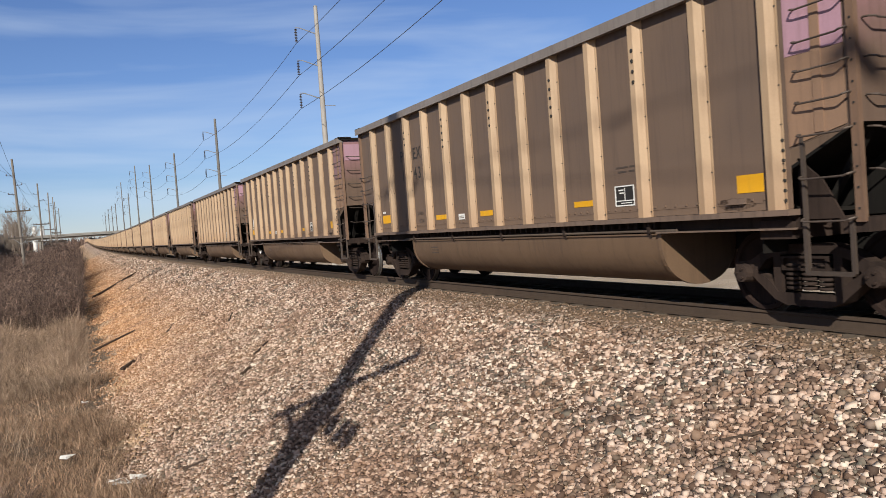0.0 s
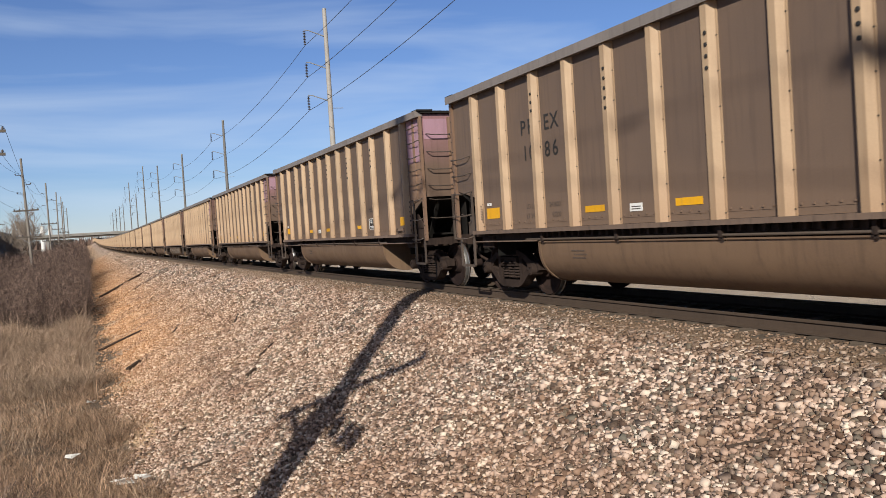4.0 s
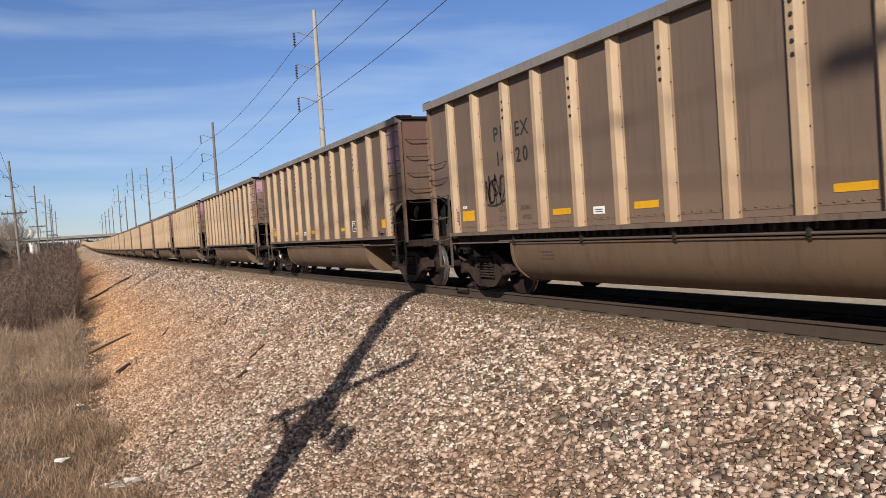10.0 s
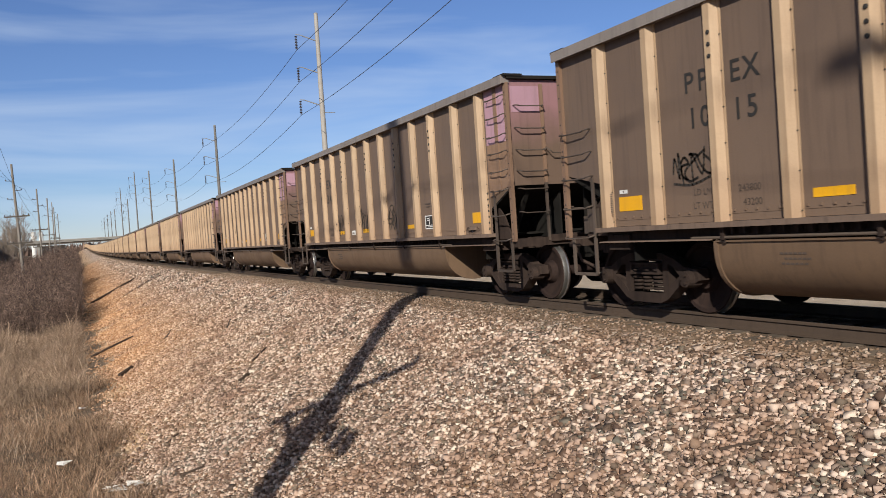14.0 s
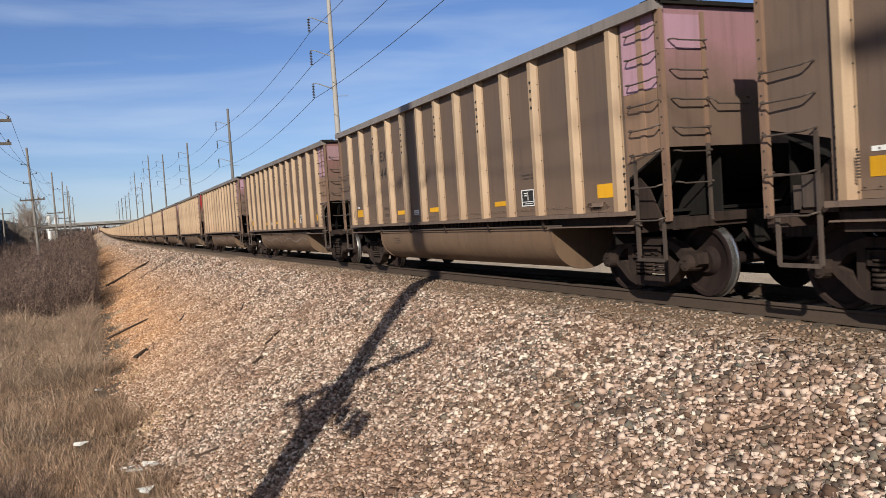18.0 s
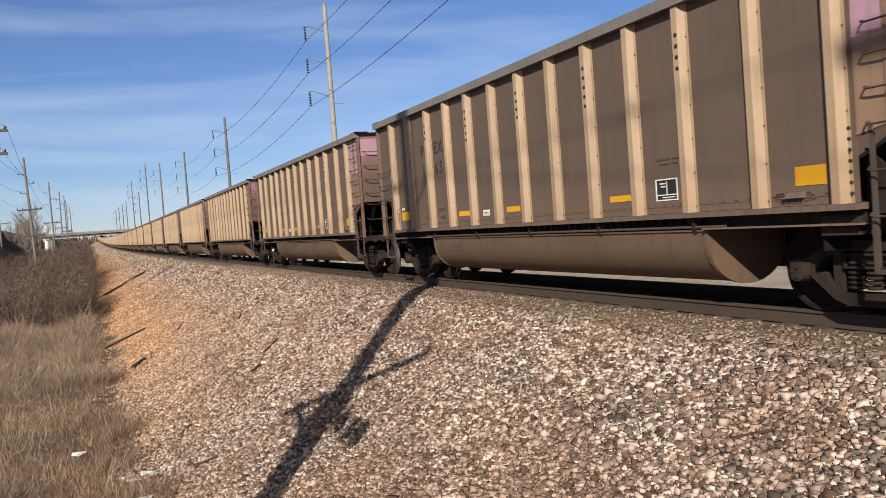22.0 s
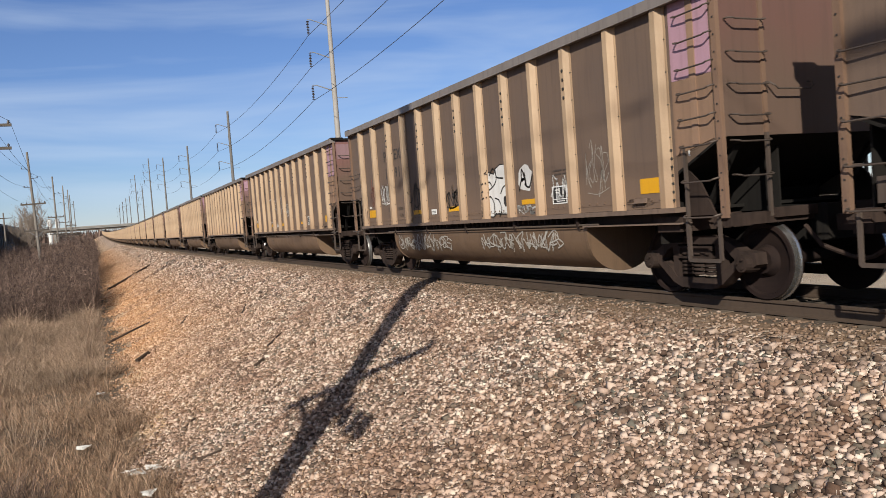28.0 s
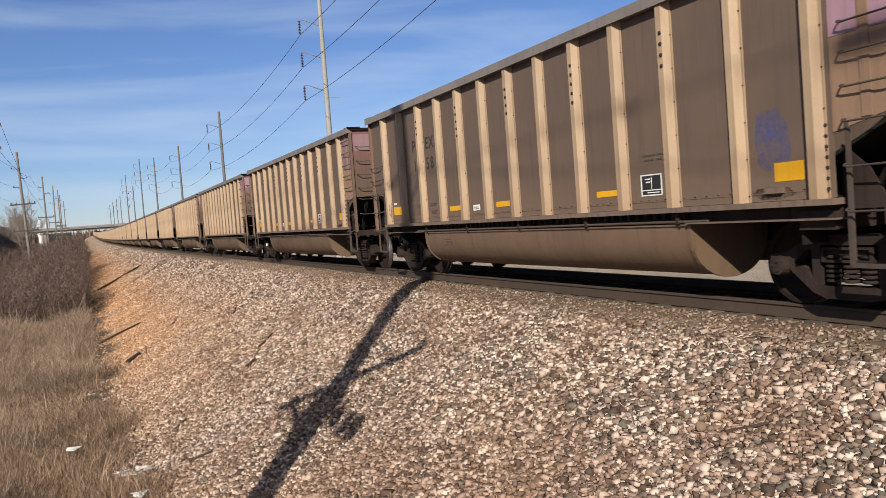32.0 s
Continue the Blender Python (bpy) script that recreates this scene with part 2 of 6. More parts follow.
def stone_ramp(n, l, fac):
    r = n.new("ShaderNodeValToRGB")
    e = r.color_ramp.elements
    shades = ((0.0, (0.040, 0.033, 0.028)), (0.13, (0.095, 0.050, 0.031)), (0.27, (0.112, 0.106, 0.084)), (0.41, (0.285, 0.178, 0.120)),
              (0.55, (0.175, 0.130, 0.104)), (0.68, (0.430, 0.297, 0.228)), (0.84, (0.560, 0.425, 0.340)), (1.0, (0.70, 0.595, 0.480)))
    while len(e) < len(shades):
        e.new(0.5)
    for el, (at, c) in zip(e, shades):
        el.position, el.color = at, (*c, 1.0)
    l.new(fac, r.inputs["Fac"])
    return r.outputs["Color"]


def stones_material():
    m, n, l, b = mat("ballast_stone", 0.85)
    g = n.new("ShaderNodeNewGeometry")
    c = stone_ramp(n, l, g.outputs["Random Per Island"])
    v = coords(n, l)
    rust = noise_fac(n, l, v, 0.42, 4, 0.6, 0.42, 0.68, 0.5)
    sep, low = n.new("ShaderNodeSeparateXYZ"), n.new("ShaderNodeMapRange")
    l.new(v, sep.inputs[0])
    low.inputs["From Min"].default_value, low.inputs["From Max"].default_value = -3.2, -6.6
    l.new(sep.outputs["X"], low.inputs["Value"])
    far = n.new("ShaderNodeMapRange")
    far.inputs["From Min"].default_value, far.inputs["From Max"].default_value = 15.0, 34.0
    far.inputs["To Min"].default_value, far.inputs["To Max"].default_value = 0.04, 0.72
    l.new(sep.outputs["Y"], far.inputs["Value"])
    tint = math_node(n, l, "ADD", math_node(n, l, "MULTIPLY", rust, 0.14), math_node(n, l, "MULTIPLY", low.outputs["Result"], far.outputs["Result"]))
    tint = math_node(n, l, "MINIMUM", tint, 0.8)
    c = mixed(n, l, tint, c, mixed(n, l, g.outputs["Random Per Island"], (0.37, 0.168, 0.068), (0.66, 0.375, 0.185)))
    stain = noise_fac(n, l, v, 0.6, 5, 0.65, 0.48, 0.68, 0.6)      # brown earthy patches
    foot, lump = n.new("ShaderNodeMapRange"), noise_fac(n, l, v, 1.3, 5, 0.65, 0.36, 0.6, 0.5)
    foot.inputs["From Min"].default_value, foot.inputs["From Max"].default_value = 13.0, 7.5
    l.new(sep.outputs["Y"], foot.inputs["Value"])
    aside = n.new("ShaderNodeMapRange")
    aside.inputs["From Min"].default_value, aside.inputs["From Max"].default_value = -3.3, -4.6
    l.new(sep.outputs["X"], aside.inputs["Value"])
    earth = math_node(n, l, "MULTIPLY", math_node(n, l, "MULTIPLY", foot.outputs["Result"], aside.outputs["Result"]), lump)
    stain = math_node(n, l, "MAXIMUM", stain, earth)
    c = mixed(n, l, math_node(n, l, "MULTIPLY", stain, 0.8), c, mixed(n, l, g.outputs["Random Per Island"], (0.085, 0.047, 0.030), (0.35, 0.200, 0.130)))
    dirty = n.new("ShaderNodeMapRange")
    dirty.inputs["From Min"].default_value, dirty.inputs["From Max"].default_value = -2.15, -1.80
    l.new(sep.outputs["X"], dirty.inputs["Value"])
    c = mixed(n, l, math_node(n, l, "MULTIPLY", dirty.outputs["Result"], 0.55), c, (0.190, 0.120, 0.073))
    fine = noise_fac(n, l, v, 45, 4, 0.7, 0.25, 0.75)
    c = mixed(n, l, math_node(n, l, "MULTIPLY", fine, 0.14), c, (0.16, 0.125, 0.10))
    l.new(c, b.inputs["Base Color"])
    bump(n, l, b, fine, 0.22, 0.006)
    return m


M_STONE = stones_material()


def ground_material():
    """Ballast on the embankment, orange dirt towards its foot further off, and dry ground beyond."""
    m, n, l, b = mat("ground", 0.95)
    v = coords(n, l)
    sep = n.new("ShaderNodeSeparateXYZ")
    l.new(v, sep.inputs[0])
    vo = n.new("ShaderNodeTexVoronoi")
    vo.inputs["Scale"].default_value = 15.0
    l.new(v, vo.inputs["Vector"])
    rgb = n.new("ShaderNodeSeparateColor")
    l.new(vo.outputs["Color"], rgb.inputs[0])
    lift = n.new("ShaderNodeVectorMath")
    lift.operation, lift.inputs["Scale"].default_value = "SCALE", 1.15
    l.new(stone_ramp(n, l, rgb.outputs[0]), lift.inputs[0])
    grav = lift.outputs["Vector"]
    rust = noise_fac(n, l, v, 0.42, 4, 0.6, 0.44, 0.68, 0.5)
    grav = mixed(n, l, math_node(n, l, "MULTIPLY", rust, 0.35), grav, (0.30, 0.175, 0.095))
    low = n.new("ShaderNodeMapRange")
    low.inputs["From Min"].default_value, low.inputs["From Max"].default_value = -3.4, -6.2
    l.new(sep.outputs["X"], low.inputs["Value"])
    rag = noise_fac(n, l, v, 0.55, 5, 0.65, 0.3, 0.7)
    org = math_node(n, l, "MULTIPLY", low.outputs["Result"], math_node(n, l, "ADD", rag, 0.25))
    org = math_node(n, l, "MINIMUM", org, 0.85)
    fineo = noise_fac(n, l, v, 6, 6, 0.7, 0.3, 0.7)
    clay = mixed(n, l, fineo, (0.46, 0.265, 0.130), (0.66, 0.46, 0.28))
    grav = mixed(n, l, org, grav, clay)
    strip = n.new("ShaderNodeMapRange")
    strip.inputs["From Min"].default_value, strip.inputs["From Max"].default_value = 2.05, 1.65
    l.new(math_node(n, l, "ADD", math_node(n, l, "ABSOLUTE", sep.outputs["X"], 0.0), math_node(n, l, "MULTIPLY", rag, 0.25)), strip.inputs["Value"])
    grav = mixed(n, l, math_node(n, l, "MULTIPLY", strip.outputs["Result"], 0.92), grav, mixed(n, l, fineo, (0.112, 0.071, 0.044), (0.215, 0.136, 0.079)))
    coal = n.new("ShaderNodeMapRange")                   # shade under the train, painted in as near-black between the rails
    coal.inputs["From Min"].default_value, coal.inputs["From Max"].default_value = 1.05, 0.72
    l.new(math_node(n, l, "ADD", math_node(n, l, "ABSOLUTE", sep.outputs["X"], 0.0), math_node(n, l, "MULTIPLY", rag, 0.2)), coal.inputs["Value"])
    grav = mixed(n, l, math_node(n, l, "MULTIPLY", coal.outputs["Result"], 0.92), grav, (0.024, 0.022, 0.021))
    soil = mixed(n, l, noise_fac(n, l, v, 0.8, 7, 0.7, 0.3, 0.7), (0.085, 0.059, 0.040), (0.190, 0.134, 0.088))
    soil = mixed(n, l, math_node(n, l, "MULTIPLY", noise_fac(n, l, v, 0.05, 5, 0.6, 0.4, 0.65), 0.6), soil, (0.12, 0.09, 0.062))
    beyond = n.new("ShaderNodeMapRange")                 # pale gravelled yard on the far side of the line
    beyond.inputs["From Min"].default_value, beyond.inputs["From Max"].default_value = 5.0, 9.0
    l.new(sep.outputs["X"], beyond.inputs["Value"])
    soil = mixed(n, l, beyond.outputs["Result"], soil, mixed(n, l, rag, (0.44, 0.35, 0.26), (0.33, 0.25, 0.175)))
    edge = math_node(n, l, "ADD", math_node(n, l, "ABSOLUTE", sep.outputs["X"], 0.0), math_node(n, l, "MULTIPLY", rag, -1.1))
    fade = n.new("ShaderNodeMapRange")
    fade.inputs["From Min"].default_value, fade.inputs["From Max"].default_value = 7.05, 7.5
    l.new(edge, fade.inputs["Value"])
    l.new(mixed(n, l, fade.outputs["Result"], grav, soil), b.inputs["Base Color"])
    cobble = math_node(n, l, "MULTIPLY", vo.outputs["Distance"], math_node(n, l, "MULTIPLY", math_node(n, l, "SUBTRACT", 1.0, strip.outputs["Result"]), 5.0))
    bump(n, l, b, math_node(n, l, "SUBTRACT", fineo, cobble), 0.6, 0.03)
    return m


M_GROUND = ground_material()

# ---- building blocks ----
class Shape:
    """Gathers the faces of one mesh."""

    def __init__(self):
        self.v, self.f = [], []

    def add(self, v, f):
        k = len(self.v)
        self.v += [tuple(p) for p in v]
        self.f += [tuple(i + k for i in q) for q in f]
        return self

    def box(self, x0, x1, y0, y1, z0, z1):
        return self.add([(x0, y0, z0), (x1, y0, z0), (x1, y1, z0), (x0, y1, z0), (x0, y0, z1), (x1, y0, z1), (x1, y1, z1), (x0, y1, z1)],
                        [(0, 3, 2, 1), (4, 5, 6, 7), (0, 1, 5, 4), (1, 2, 6, 5), (2, 3, 7, 6), (3, 0, 4, 7)])

    def prism(self, outline, a, b, axis="z"):
        """An outline of pairs, drawn out from a to b along an axis; the pairs are the other two coordinates in order."""
        put = {"x": lambda p, s: (s, p[0], p[1]), "y": lambda p, s: (p[0], s, p[1]), "z": lambda p, s: (p[0], p[1], s)}[axis]
        n = len(outline)
        v = [put(p, a) for p in outline] + [put(p, b) for p in outline]
        f = [tuple(range(n)), tuple(range(2 * n - 1, n - 1, -1))] + [(i, (i + 1) % n, n + (i + 1) % n, n + i) for i in range(n)]
        return self.add(v, f)

    def tube(self, path, r, sides=6, r2=None):
        """A round bar along a path of points."""
        pts = [Vector(p) for p in path]
        n, v, f = len(pts), [], []
        side = None
        for i, p in enumerate(pts):
            d = (pts[min(i + 1, n - 1)] - pts[max(i - 1, 0)]).normalized()
            if side is None or abs(side.dot(d)) > 0.95:
                side = d.orthogonal()
            side = (side - d * side.dot(d)).normalized()
            up = d.cross(side)
            rad = r if r2 is None else r + (r2 - r) * i / max(n - 1, 1)
            v += [p + (side * math.cos(a) + up * math.sin(a)) * rad for a in (2 * math.pi * k / sides for k in range(sides))]
        for i in range(n - 1):
            f += [(i * sides + k, i * sides + (k + 1) % sides, (i + 1) * sides + (k + 1) % sides, (i + 1) * sides + k) for k in range(sides)]
        f += [tuple(range(sides - 1, -1, -1)), tuple(range((n - 1) * sides, n * sides))]
        return self.add(v, f)

    def lathe(self, profile, axis="x", at=(0, 0, 0), sides=32):
        """Turns a profile of (along, radius) round an axis."""
        v, f, n = [], [], len(profile)
        for s, r in profile:
            for k in range(sides):
                a = 2 * math.pi * k / sides
                c, d = r * math.cos(a), r * math.sin(a)
                q = {"x": (s, c, d), "y": (d, s, c), "z": (c, d, s)}[axis]
                v.append((q[0] + at[0], q[1] + at[1], q[2] + at[2]))
        for i in range(n - 1):
            f += [(i * sides + k, i * sides + (k + 1) % sides, (i + 1) * sides + (k + 1) % sides, (i + 1) * sides + k) for k in range(sides)]
        f += [tuple(range(sides - 1, -1, -1)), tuple(range((n - 1) * sides, n * sides))]
        return self.add(v, f)

    def mesh(self, name, *materials, smooth=False):
        me = bpy.data.meshes.new(name)
        me.from_pydata(self.v, [], self.f)
        for m in materials:
            me.materials.append(m)
        bm = bmesh.new()
        bm.from_mesh(me)
        bmesh.ops.recalc_face_normals(bm, faces=bm.faces)
        bm.to_mesh(me)
        bm.free()
        if smooth:
            me.shade_smooth()
            me.set_sharp_from_angle(angle=radians(38))
        return me


def part(name, me, parent, label="", at=None):
    """Links a mesh as one part under a thing or a part."""
    ob = new(name, me)
    ob.parent = parent
    if at is not None:
        ob.matrix_basis = at
    return tagged(ob, label) if label else ob


def thing(name, label, category, group="", kind="", at=None, data=None):
    ob = new(name, data)
    if at is not None:
        ob.matrix_basis = at
    return tagged(ob, label, category, group, kind)


# ---- the lie of the land ----
def rise(y):
    """How far the line and the land have climbed at y."""
    return 0.000016 * max(y - 70.0, 0.0) ** 2 if y < 700 else 6.35 + 0.02 * (y - 700) * 0.2


BED = -0.045                                             # top of the rails
PROFILE = ((0.0, -0.240), (1.40, -0.230), (1.72, -0.25), (2.43, -0.47), (3.28, -0.88), (4.39, -1.47), (5.6, -1.92), (6.35, -2.30), (7.6, -2.85), (8.6, -3.02), (11.0, -3.1), (5000.0, -3.2))


FAR_SIDE = ((0.0, -0.240), (1.40, -0.230), (1.72, -0.28), (2.43, -0.47), (3.28, -0.88), (5.6, -1.9), (8.6, -2.5), (40.0, -2.6), (5000.0, -3.2))


def bank(x):
    a, line = abs(x), PROFILE if x < 0 else FAR_SIDE
    for (x0, z0), (x1, z1) in zip(line, line[1:]):
        if a <= x1:
            return z0 + (z1 - z0) * (a - x0) / (x1 - x0)
    return PROFILE[-1][1]


def land(x, y):
    return bank(x) + rise(y) + (0.10 * noise.noise(Vector((x * 0.35, y * 0.35, 0))) + 0.05 * noise.noise(Vector((x * 1.3, y * 1.3, 3)))) * min(max(abs(x) - 1.8, 0.0), 1.0)


def stations(lo, hi, spans):
    out, a = [], lo
    for end, step in spans:
        while a < min(end, hi) - 1e-6:
            out.append(a)
            a += step
    return out + [hi]


GX = stations(-1500, 1500, ((-200, 260), (-60, 28), (-20, 5), (-10, 0.8), (10, 0.22), (20, 0.9), (60, 8), (200, 28), (1500, 260)))
GY = stations(-300, 3000, ((-40, 40), (-4, 4), (45, 0.3), (120, 1.5), (400, 10), (900, 40), (3000, 300)))
ground_mesh = bpy.data.meshes.new("ground")
nx = len(GX)
ground_mesh.from_pydata([(x, y, land(x, y)) for y in GY for x in GX], [],
                        [(j * nx + i, j * nx + i + 1, (j + 1) * nx + i + 1, (j + 1) * nx + i) for j in range(len(GY) - 1) for i in range(nx - 1)])
ground_mesh.materials.append(M_GROUND)
ground_mesh.shade_smooth()
thing("ground", "gravel railway embankment falling to dry brown winter ground", "ground", kind="structure", data=ground_mesh)

# ---- track ----
track = thing("railway_track", "single railway track of rusty rails on worn wooden ties", "railway track", kind="structure")
RAIL = ((-0.07, -0.172), (0.07, -0.172), (0.07, -0.160), (0.013, -0.135), (0.010, -0.045), (0.036, -0.035), (0.036, -0.006), (0.028, 0.0),
        (-0.028, 0.0), (-0.036, -0.006), (-0.036, -0.035), (-0.010, -0.045), (-0.013, -0.135), (-0.07, -0.160))
RY = stations(-60, 1500, ((60, 20), (700, 10), (1500, 40)))
for side in (-0.752, 0.752):
    s = Shape()
    s.v = [(side + x, y, z + rise(y) + BED) for y in RY for x, z in RAIL]
    k = len(RAIL)
    s.f = [(j * k + i, j * k + (i + 1) % k, (j + 1) * k + (i + 1) % k, (j + 1) * k + i) for j in range(len(RY) - 1) for i in range(k)]
    part("rail", s.mesh("rail", M_RAILWEB), track, "rusty steel rail with a worn bright head")
tie_mesh = Shape().box(-1.3, 1.3, -0.115, 0.115, -0.30, -0.172).mesh("tie", M_TIE)
TIES = [(-6 + 0.53 * i) for i in range(300)]
for y in TIES:
    part("tie", tie_mesh, track, at=pose(0, y + random.uniform(-0.03, 0.03), rise(y) + BED + random.uniform(-0.012, 0.0), 0, 0, random.uniform(-1, 1)))
s = Shape()
y = TIES[-1] + 0.53
while y < 500:
    s.box(-1.3, 1.3, y - 0.115, y + 0.115, rise(y) + BED - 0.30, rise(y) + BED - 0.172)
    y += 0.53
tagged(part("tie_row", s.mesh("tie_row", M_TIE), track), kind="stuff")

# ---- the coal train ----
HALF, SIDE, TOP, FLOOR = 7.29, 1.56, 3.80, 1.18          # half length, half width of the sheets, height, foot of the sheets
RIB_Y = [-6.23, -5.18] + [-4.04 + 1.01 * i for i in range(9)] + [5.17, 6.23]
TRUCK_Y, AXLE, WHEEL_R, AXLE_Z, TRUCK_Z = 6.12, 0.889, 0.483, 0.458, -0.02
TUB_R = 0.615                                             # the tub is narrower than the sides above it
CACHE = {}


def cached(key, make):
    if key not in CACHE:
        CACHE[key] = make()
    return CACHE[key]


def mirror(shape, sx, sy):
    shape.v = [(x * sx, y * sy, z) for x, y, z in shape.v]
    return shape


def side_sheet_mesh():
    s = Shape()
    out = [(-6.42, FLOOR), (6.42, FLOOR), (6.42, 1.80), (7.25, 1.98), (7.25, 3.72), (-7.25, 3.72), (-7.25, 1.98), (-6.42, 1.80)]
    s.prism(out, 0.0, 0.012, "x")
    for a, b in zip(RIB_Y, RIB_Y[1:]):                   # row of rivets and a seam low on each panel
        s.box(-0.006, 0.0, a + 0.12, b - 0.12, 1.262, 1.272)
        for k in range(5):
            y = a + 0.18 + k * (b - a - 0.36) / 4
            s.box(-0.014, 0.0, y - 0.013, y + 0.013, 1.288, 1.314)
    return s.mesh("side_sheet", M_PANEL)


def rib_mesh():
    s = Shape()
    out = [(0.0, -0.13), (-0.016, -0.13), (-0.016, -0.104), (-0.100, -0.050), (-0.100, 0.050), (-0.016, 0.104), (-0.016, 0.13), (0.0, 0.13)]
    s.prism(out, FLOOR - 0.005, 3.70, "z")
    z = 1.24
    while z < 3.65:
        s.box(-0.027, -0.017, -0.125, -0.110, z, z + 0.015)
        z += 0.41
    me = s.mesh("rib", M_RIB, M_BLACK)
    for p in me.polygons:
        if p.center.y < -0.1 and p.area < 0.0006:
            p.material_index = 1
    return me


def stud_mesh(count):
    s = Shape()
    for k in range(count):
        z = 3.34 - 0.135 * k
        s.lathe([(-0.114, 0.018), (-0.110, 0.026), (-0.094, 0.028)], "x", (0, -0.02, z), 8)
    return s.mesh("rivet_strip", M_BLACK)


def chord_mesh():
    s = Shape()
    s.prism([(SIDE - 0.03, 3.705), (SIDE + 0.115, 3.705), (SIDE + 0.115, 3.690), (SIDE + 0.13, 3.690), (SIDE + 0.13, 3.832), (SIDE + 0.10, 3.836), (SIDE - 0.03, 3.825)], -HALF, HALF, "y")
    return s


def sill_web():
    s = Shape().box(SIDE - 0.16, SIDE - 0.10, -6.45, 6.45, 0.982, 1.14)
    for i in range(46):                                  # short stiffeners between the ledge and the tub
        y = -4.14 + i * 0.184
        s.box(SIDE - 0.10, SIDE - 0.02, y - 0.02, y + 0.02, 1.03, 1.112)
    return s


def tub_mesh():
    s = Shape()
    n = 18
    arc = [(-0.905 + TUB_R * math.cos(math.pi + math.pi * i / n), 0.91 - 0.64 * math.sin(math.pi * i / n) ** 0.8) for i in range(n + 1)]
    arc = [(-0.905 - TUB_R, 0.955)] + arc + [(-0.905 + TUB_R, 0.955)]
    s.prism(arc, -4.22, 4.22, "y")
    s.box(-0.905 - TUB_R - 0.028, -0.905 - TUB_R + 0.04, -4.22, 4.22, 0.938, 0.958)
    return s


def tub_rim_mesh():
    s = Shape()
    n = 18
    for y0, y1 in ((4.20, 4.26),):
        arc = [(-0.905 + (TUB_R + 0.02) * math.cos(math.pi + math.pi * i / n), 0.91 - 0.66 * math.sin(math.pi * i / n) ** 0.8) for i in range(n + 1)]
        s.prism([(-0.925 - TUB_R, 0.95)] + arc + [(-0.885 + TUB_R, 0.95)], y0, y1, "y")
    return s


def grab(s, a, b, out, drop=0.0):
    """A bent round bar between two fixing points."""
    a, b, out = Vector(a), Vector(b), Vector(out)
    d = (b - a) * 0.09
    low = Vector((0, 0, -drop))
    s.tube([a, a + out * 0.55 + low * 0.15, a + out + d * 0.5 + low * 0.6, a + out + d * 1.3 + low, b + out - d * 1.3 + low, b + out - d * 0.5 + low * 0.6, b + out * 0.55 + low * 0.15, b], 0.0115, 6)


